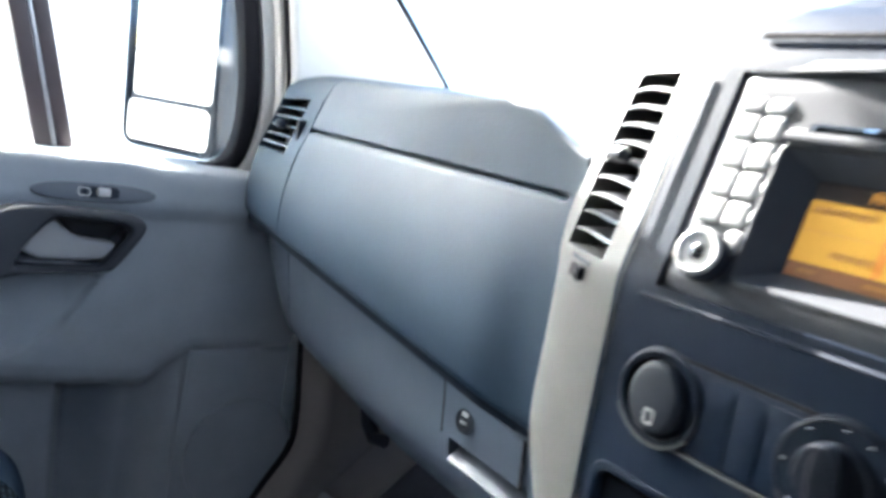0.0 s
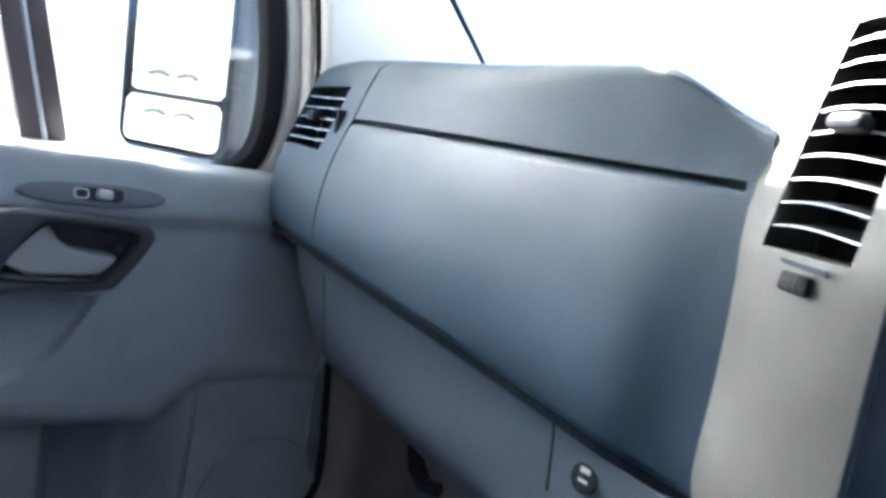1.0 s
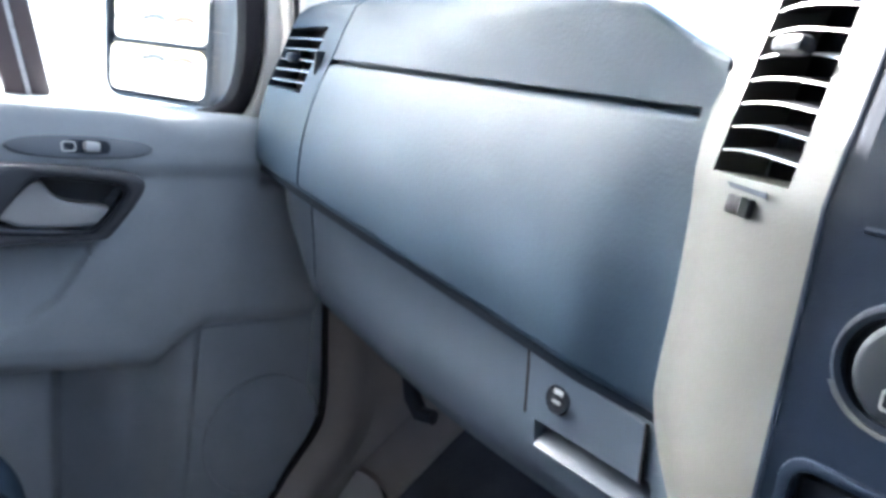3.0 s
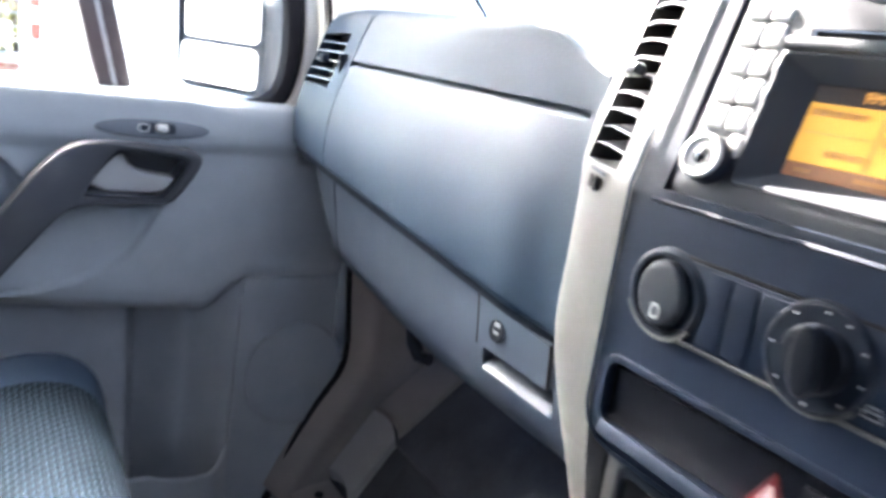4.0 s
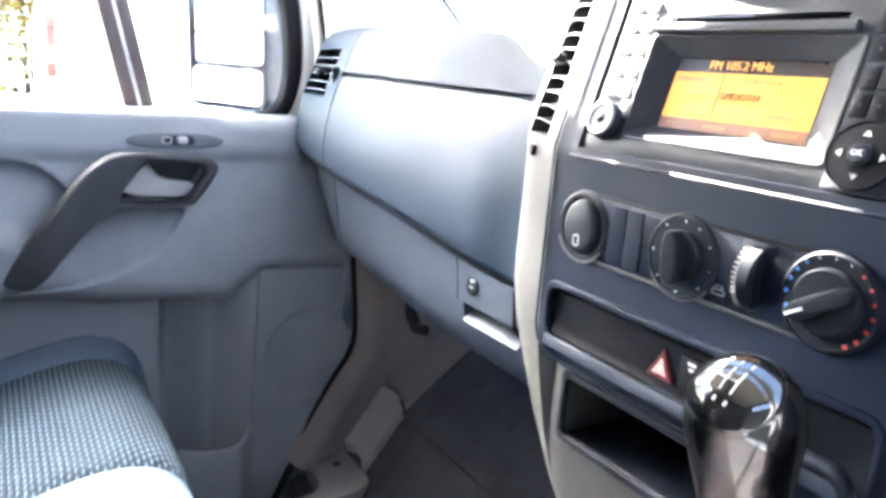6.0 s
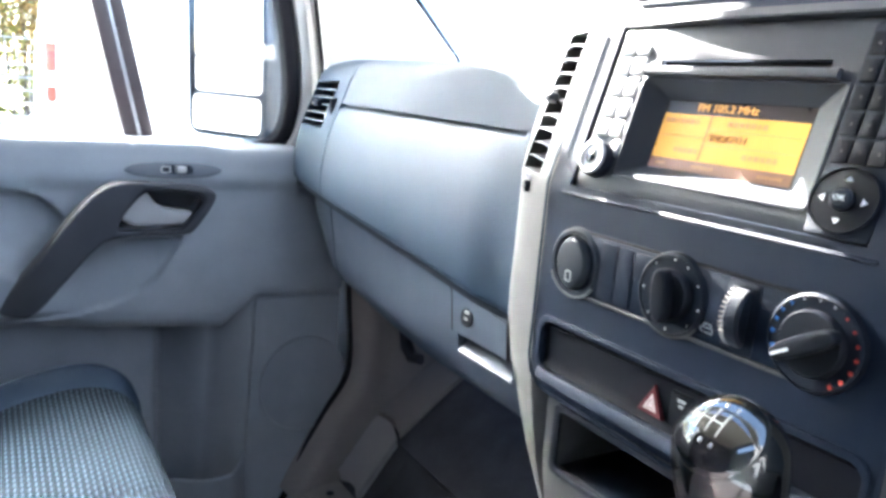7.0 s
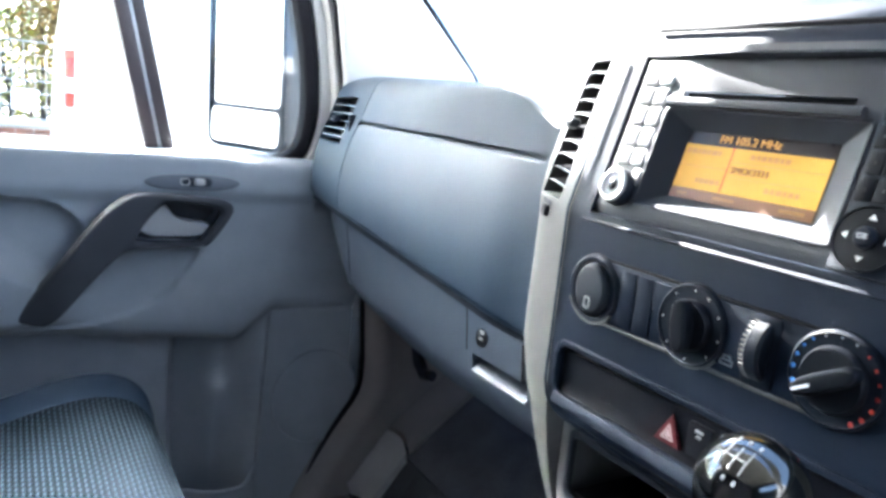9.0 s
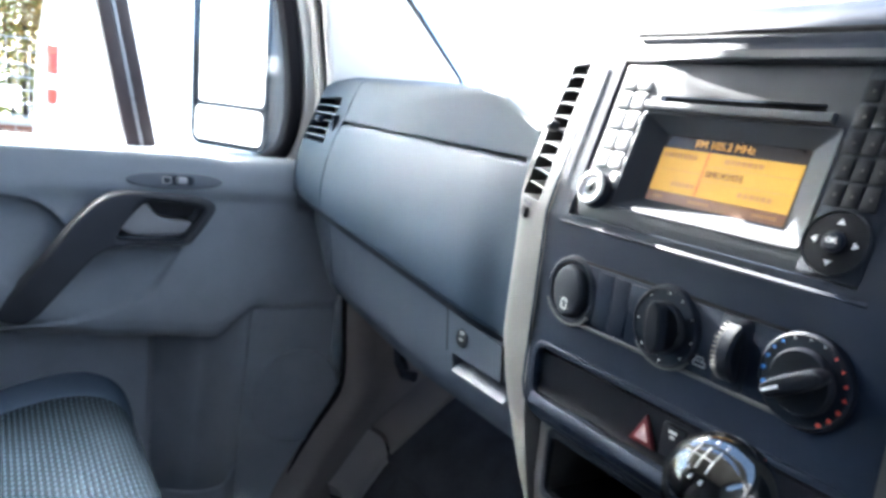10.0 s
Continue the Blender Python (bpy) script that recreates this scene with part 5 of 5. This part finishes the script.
def build_seat():
    seat = thing("passenger_seat", (-0.54, -0.6, FLOOR), "passenger seat with a blue-grey woven cloth cushion", "seat")
    xs = steps(-0.785, -0.70, 14) + steps(-0.68, -0.42, 12) + steps(-0.405, -0.250, 26)
    part("cushion", skin(lambda x, v: seat_point(x, v), xs, steps(0, 1, 60), (0, 0, -0.06)), CLOTH, seat, "plain dark blue-grey cushion bolsters", smooth=60)
    part("woven_panel", skin(lambda x, v: seat_point(x, v, 0.0025 - 0.003 * (ease(-0.690, -0.700, x) + ease(-0.412, -0.402, x))), steps(-0.700, -0.402, 34), steps(0.01, 0.93, 60), (0, 0, -0.004)), WEAVE, seat, "ribbed blue-grey woven panel", smooth=60)
    part("seat_base", loft([[Vector((x, y, z)) for x, y in ((-0.76, -0.97), (-0.76, -0.28), (-0.31, -0.28), (-0.31, -0.97))] for z in (FLOOR, 0.20, 0.30)]), BLACK, seat, "dark seat base")


# ---- footwell ----
TOE = [(-0.45, 0.124), (0.04, 0.128), (0.085, 0.136), (0.11, 0.158), (0.147, 0.208), (0.186, 0.260), (0.30, 0.350), (0.60, 0.54)]


def build_footwell():
    # rounded moulding along the door opening, running into the kick panel
    ridge = spline([(-0.815, 0.150, 0.66), (-0.815, 0.152, 0.56), (-0.815, 0.157, 0.485), (-0.815, 0.163, 0.400), (-0.815, 0.152, 0.338), (-0.815, 0.103, 0.265), (-0.815, 0.053, 0.178), (-0.815, 0.030, 0.130)])
    bend = [(-0.034, -0.045), (-0.030, -0.030), (-0.024, -0.014), (-0.016, -0.005), (-0.007, -0.001), (0.0, 0.0), (0.008, -0.001), (0.018, -0.006), (0.030, -0.011), (0.045, -0.0135), (0.048, -0.03)]
    strips = []
    for k, p in enumerate(ridge):
        along = (ridge[min(k + 1, len(ridge) - 1)] - ridge[max(k - 1, 0)]).normalized()
        side = along.cross(Vector((1, 0, 0))).normalized()
        side = side if side.y > 0 else -side
        strips.append([p + side * w + Vector((d, 0, 0)) for w, d in bend])
    tagged(part("sill_column", loft(strips), BEIGE, smooth=60), "rounded warm grey sill moulding", "trim", kind="structure")

    def kick(u, z):
        y = lerp(curve_at([(0.13, 0.03), (0.178, 0.053), (0.265, 0.103), (0.338, 0.152), (0.40, 0.163), (0.485, 0.157), (0.66, 0.15)], z) + 0.040, 0.60, u)
        return (-0.8285, y, z)
    tagged(part("kick_panel", skin(kick, steps(0, 1, 14), steps(0.125, 0.66, 24), (-0.02, 0, 0)), BEIGE), "warm grey kick panel under the dashboard", "wall panel", kind="structure")

    # sloping toe board
    def toe(x, v):
        y = lerp(0.0, 0.60, v)
        return (x, y, curve_at(TOE, y) - 0.016)
    tagged(part("toe_board", skin(toe, steps(-0.835, 0.6, 10), steps(0, 1, 50), (0, 0, -0.02)), CARPET), "dark carpeted sloping toe board", "floor", kind="structure")

    # pale ledge strip along the kick panel, in two lengths
    def ledge(y0, y1):
        return lambda u, v: (lerp(-0.824, -0.742, u), lerp(y0, y1, v) + 0.010 * math.sin(math.pi * u), curve_at(TOE, lerp(y0, y1, v)) + lerp(0.020, 0.006, u ** 3))
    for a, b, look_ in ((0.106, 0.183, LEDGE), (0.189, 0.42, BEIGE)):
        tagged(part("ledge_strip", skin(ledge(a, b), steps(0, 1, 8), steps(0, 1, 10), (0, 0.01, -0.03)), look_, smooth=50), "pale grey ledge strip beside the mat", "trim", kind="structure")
    # entry step plate with its fixing
    step = thing("sill_plate", (-0.77, 0.05, FLOOR), "warm grey sill plate on the floor", "sill plate")
    outline = smooth_loop([(-0.852, 0.03), (-0.846, 0.118), (-0.80, 0.126), (-0.742, 0.124), (-0.716, 0.112), (-0.690, 0.066), (-0.690, -0.06), (-0.72, -0.06), (-0.726, 0.016), (-0.770, 0.030)], 2)
    part("plate", prism([outline], 0.046, Matrix.Translation((0, 0, FLOOR)), 0.005, 3), BEIGE, step)
    part("fixing", lathe([(0.0, 0.002), (0.0065, 0.002), (0.0080, 0.0)], Matrix.Translation((-0.794, 0.078, FLOOR + 0.046)), 16), BLACK, step, "small dark fixing")

    # two mats, meeting where the floor begins to slope
    def mat_at(x, y):
        return (x, y, curve_at(TOE, y) - 0.006 + 0.004 * ease(0.012, 0.0, abs(y - 0.182)))
    mt = thing("floor_mat", (-0.48, 0.0, FLOOR), "dark ribbed floor mat in two lengths", "floor mat")
    part("mat_front", skin(mat_at, steps(-0.748, -0.21, 10), steps(0.185, 0.46, 18), (0, 0, -0.006)), CARPET, mt)
    part("mat_rear", skin(mat_at, steps(-0.690, -0.21, 10), steps(-0.34, 0.180, 40), (0, 0, -0.006)), CARPET, mt)
    # cable clip hanging under the dashboard
    clip = thing("cable_loop", (-0.64, 0.16, 0.50), "short dark cable loop under the dashboard", "cable")
    part("cable", tube([(-0.66, 0.14, 0.545), (-0.655, 0.135, 0.51), (-0.645, 0.135, 0.485), (-0.625, 0.135, 0.472), (-0.605, 0.14, 0.475)], [0.009, 0.010, 0.011, 0.010, 0.009], 10), BLACK, clip)


# ---- outside ----
GROUND = -0.72


def build_tree(base, height, seed, leaf):
    rnd = random.Random(seed)
    t = thing("tree", base, "thin autumn tree with yellow-green leaves", "tree", "trees along the fence")
    b = Vector(base)
    trunk = [b + Vector((0.12 * math.sin(k * 1.3 + seed), 0.12 * math.cos(k + seed), height * k / 6)) for k in range(7)]
    wood = [tube(trunk, [0.13 - 0.018 * k for k in range(7)], 8)]
    tips = []
    for k in range(16):
        s = trunk[1 + k % 6]
        a = rnd.uniform(0, 6.28)
        d = Vector((math.cos(a), math.sin(a), rnd.uniform(0.1, 0.9))) * rnd.uniform(0.6, 1.5)
        wood.append(tube([s, s + d * 0.5 + Vector((0, 0, 0.1)), s + d], [0.04, 0.025, 0.008], 5))
        tips += [s + d * f for f in (0.45, 0.7, 0.9, 1.05)]
    part("trunk", join(*wood), BARK, t)
    verts, faces = [], []
    for p in tips + trunk[3:]:
        for _ in range(95):
            c = p + Vector((rnd.gauss(0, 0.30), rnd.gauss(0, 0.30), rnd.gauss(0, 0.26)))
            u = Vector((rnd.gauss(0, 1), rnd.gauss(0, 1), rnd.gauss(0, 1))).normalized()
            w = u.orthogonal().normalized()
            s = rnd.uniform(0.03, 0.065)
            i = len(verts)
            verts += [c - u * s, c + w * s * 0.6, c + u * s, c - w * s * 0.6]
            faces.append((i, i + 1, i + 2, i + 3))
    part("crown", raw(verts, faces), leaf, t)


def build_parked_van():
    van = thing("parked_van", (-5.0, 2.2, GROUND), "white panel van parked alongside", "van")
    x0, x1, y0, y1 = -5.6, -3.75, -0.185, 5.2
    prof = [(y0 + 0.02, GROUND + 0.35), (y0, GROUND + 0.9), (y0 + 0.03, GROUND + 1.8), (y0 + 0.12, GROUND + 2.45), (y0 + 0.3, GROUND + 2.58), (3.4, GROUND + 2.55), (3.9, GROUND + 2.35), (4.5, GROUND + 1.45), (y1 - 0.1, GROUND + 1.15), (y1, GROUND + 0.8), (y1, GROUND + 0.35)]
    part("body", loft([[Vector((x, y, z if z < GROUND + 1.2 else z - d * 0.3)) for y, z in prof] for x, d in ((x0, 0.2), (x0 + 0.12, 0.0), (x1 - 0.12, 0.0), (x1, 0.2))]), WHITEPAINT, van, "white van body")
    lamp_ = part("tail_lamp", rbox((x1 - 0.035, y0 + 0.012, 0.865), (0.09, 0.045, 0.29), 0.015), TAILRED, van, "red and white tail lamp")
    part("clear_lens", rbox((x1 - 0.033, y0 + 0.010, 0.83), (0.092, 0.047, 0.075), 0.01), MARK, lamp_)
    part("indicator_lens", rbox((x1 - 0.033, y0 + 0.010, 0.985), (0.092, 0.047, 0.05), 0.01), REDMARK, lamp_)
    part("bumper", rbox(((x0 + x1) / 2, y0 - 0.02, GROUND + 0.5), (1.8, 0.16, 0.22), 0.05), BLACK, van)
    for x in (x0 + 0.14, x1 - 0.14):
        for y in (0.9, 4.2):
            w = part("wheel", lathe([(0.17, -0.11), (0.32, -0.11), (0.35, -0.08), (0.35, 0.08), (0.32, 0.11), (0.17, 0.11)], Matrix.Translation((x, y, GROUND + 0.35)) @ pose(0, 0, 0, 0, 90, 0), 24), TYRE, van)
            part("rim", lathe([(0.0, -0.08), (0.18, -0.10), (0.18, 0.10), (0.0, 0.08)], Matrix.Translation((x, y, GROUND + 0.35)) @ pose(0, 0, 0, 0, 90, 0), 20), STEEL, w)
    part("side_moulding", rbox((x1 - 0.005, 2.5, GROUND + 0.75), (0.03, 4.6, 0.12), 0.01), BLACK, van)


def build_car(y, x, paint, word):
    car = thing("parked_car", (x, y, GROUND), f"{word} parked car standing in a row", "car", "parked cars behind")
    prof = [(-2.0, 0.35), (-2.05, 0.7), (-1.7, 0.92), (-1.1, 1.0), (-0.55, 1.42), (0.75, 1.45), (1.45, 1.02), (1.95, 0.92), (2.05, 0.6), (2.0, 0.35)]
    part("body", loft([[Vector((x + a, y + w + 0.0, GROUND + h * (1 if h < 1.01 else k))) for a, h in prof] for w, k in ((-0.85, 0.86), (-0.72, 1.0), (0.72, 1.0), (0.85, 0.86))]), paint, car)
    for s in (-0.80, 0.80):
        part("side_window", prism([[(-0.95, 1.0), (-0.5, 1.32), (0.7, 1.34), (1.25, 1.02)]], 0.03, Matrix.Translation((x, y + s + 0.02, GROUND)) @ pose(0, 0, 0, 90, 0, 0)), GLOSS, car)
    for a in (-1.3, 1.3):
        for s in (-0.78, 0.78):
            part("wheel", lathe([(0.0, -0.06), (0.19, -0.1), (0.29, -0.1), (0.31, -0.07), (0.31, 0.07), (0.29, 0.1), (0.19, 0.1), (0.0, 0.06)], Matrix.Translation((x + a, y + s, GROUND + 0.31)) @ pose(0, 0, 0, 90, 0, 0), 20), TYRE, car)


def build_outside():
    tagged(part("ground", raw([(-600, -600, GROUND), (600, -600, GROUND), (600, 600, GROUND), (-600, 600, GROUND)], [(0, 1, 2, 3)]), ASPHALT), "pale sunlit asphalt of a car park", "ground", kind="structure")
    build_parked_van()
    # low brick wall with mesh fence and trees behind it
    wall = thing("low_wall", (-12.3, -1.0, GROUND), "low red brick wall at the car park edge", "wall")
    part("wall_core", rbox((-12.3, -2.0, GROUND + 0.37), (0.18, 12, 0.74), 0.0), ASPHALT, wall)
    part("coping", rbox((-12.3, -2.0, GROUND + 0.775), (0.30, 12, 0.07), 0.02), PILLAR, wall, "pale coping stones")
    brick = None
    for row in range(9):
        for k in range(26):
            y = -4.2 + 0.235 * k + (0.117 if row % 2 else 0)
            if brick is None:
                brick = part("brick", rbox((-12.205, y, GROUND + 0.04 + row * 0.078), (0.03, 0.222, 0.066), 0.004, segments=1), BRICKM, wall)
                first = (y, row)
            else:
                ob = new("brick", brick.data)
                ob.parent = wall
                ob.location = (0, y - first[0], (row - first[1]) * 0.078)
    fence = thing("mesh_fence", (-12.6, -1.5, GROUND), "grey steel mesh fence behind the wall", "fence")
    for y in steps(-6.5, 2.5, 4):
        part("post", tube([(-12.6, y, GROUND), (-12.6, y, 1.30)], 0.04, 8), STEEL, fence)
    for z in steps(0.1, 1.26, 6):
        part("rail", tube([(-12.6, -6.5, z), (-12.6, 2.5, z)], 0.012, 6), STEEL, fence)
    part("wires", join(*[tube([(-12.6, y, 0.05), (-12.6, y, 1.26)], 0.006, 4) for y in steps(-6.5, 2.5, 60)]), STEEL, fence)
    sg = thing("notice_board", (-12.5, -0.19, 0.25), "white notice board fixed to the fence", "sign")
    part("board", rbox((-12.5, -0.19, 0.40), (0.03, 0.36, 0.30), 0.01), WHITEPAINT, sg)
    part("bars", join(*[rbox((-12.482, -0.19, 0.34 + 0.06 * k), (0.004, 0.26 - 0.05 * k, 0.024), 0.0) for k in range(3)]), STEEL, sg)
    for n, (x, y, h) in enumerate(((-14.0, -2.4, 5.0), (-14.6, -0.9, 5.6), (-13.8, 0.5, 4.6), (-15.5, -3.8, 6.0), (-16.0, 1.6, 5.5), (-14.2, -5.4, 5.0))):
        build_tree((x, y, GROUND), h, n + 3, LEAVES[n % 3])
    # tangled undergrowth between the trees
    rnd = random.Random(41)
    verts, faces = [], []
    for _ in range(15000):
        c = Vector((rnd.uniform(-14.6, -13.0), rnd.uniform(-6.5, 2.6), GROUND + 2.9 * rnd.random() ** 1.3))
        u = Vector((rnd.gauss(0, 1), rnd.gauss(0, 1), rnd.gauss(0, 1))).normalized()
        w, k = u.orthogonal().normalized(), rnd.uniform(0.03, 0.07)
        i = len(verts)
        verts += [c - u * k, c + w * k * 0.6, c + u * k, c - w * k * 0.6]
        faces.append((i, i + 1, i + 2, i + 3))
    tagged(part("undergrowth", raw(verts, faces), LEAVES[1]), "yellow-green brambles and saplings behind the fence", "bushes", kind="stuff")
    stems = []
    for _ in range(70):
        p = Vector((rnd.uniform(-14.4, -13.1), rnd.uniform(-6.4, 2.5), GROUND))
        q = p + Vector((rnd.uniform(-0.3, 0.3), rnd.uniform(-0.4, 0.4), rnd.uniform(1.6, 4.2)))
        stems.append(tube([p, p.lerp(q, 0.5) + Vector((0, rnd.uniform(-0.12, 0.12), 0)), q], [0.035, 0.024, 0.008], 5))
    tagged(part("saplings", join(*stems), BARK), "thin dark bare stems among the brambles", "bushes", kind="stuff")
    # signal on a post, seen faintly through the windscreen
    sig = thing("signal_post", (-16.6, 9.9, GROUND), "pale post with two round discs", "sign post")
    part("pole", tube([(-16.6, 9.9, GROUND), (-16.6, 9.9, 3.2)], 0.05, 10), PILLAR, sig)
    for z in (3.10, 2.62):
        part("disc", lathe([(0.0, 0.03), (0.22, 0.03), (0.24, 0.0), (0.22, -0.03), (0.0, -0.03)], frame_of((-16.5, 9.8, z), (0.86, -0.5, 0.0)), 24), PILLAR, sig)
    for k in range(4):
        build_car(-124.0 - 0.6 * k, -36.0 - 4.9 * k, CARPAINT[(0, 1, 2, 1)[k]], ("brown", "dark grey", "silver", "dark grey")[k])


build_shell()
build_door()
build_mirror()
build_dash()
build_console()
build_controls()
build_radio()
build_gear()
build_seat()
build_footwell()
build_outside()
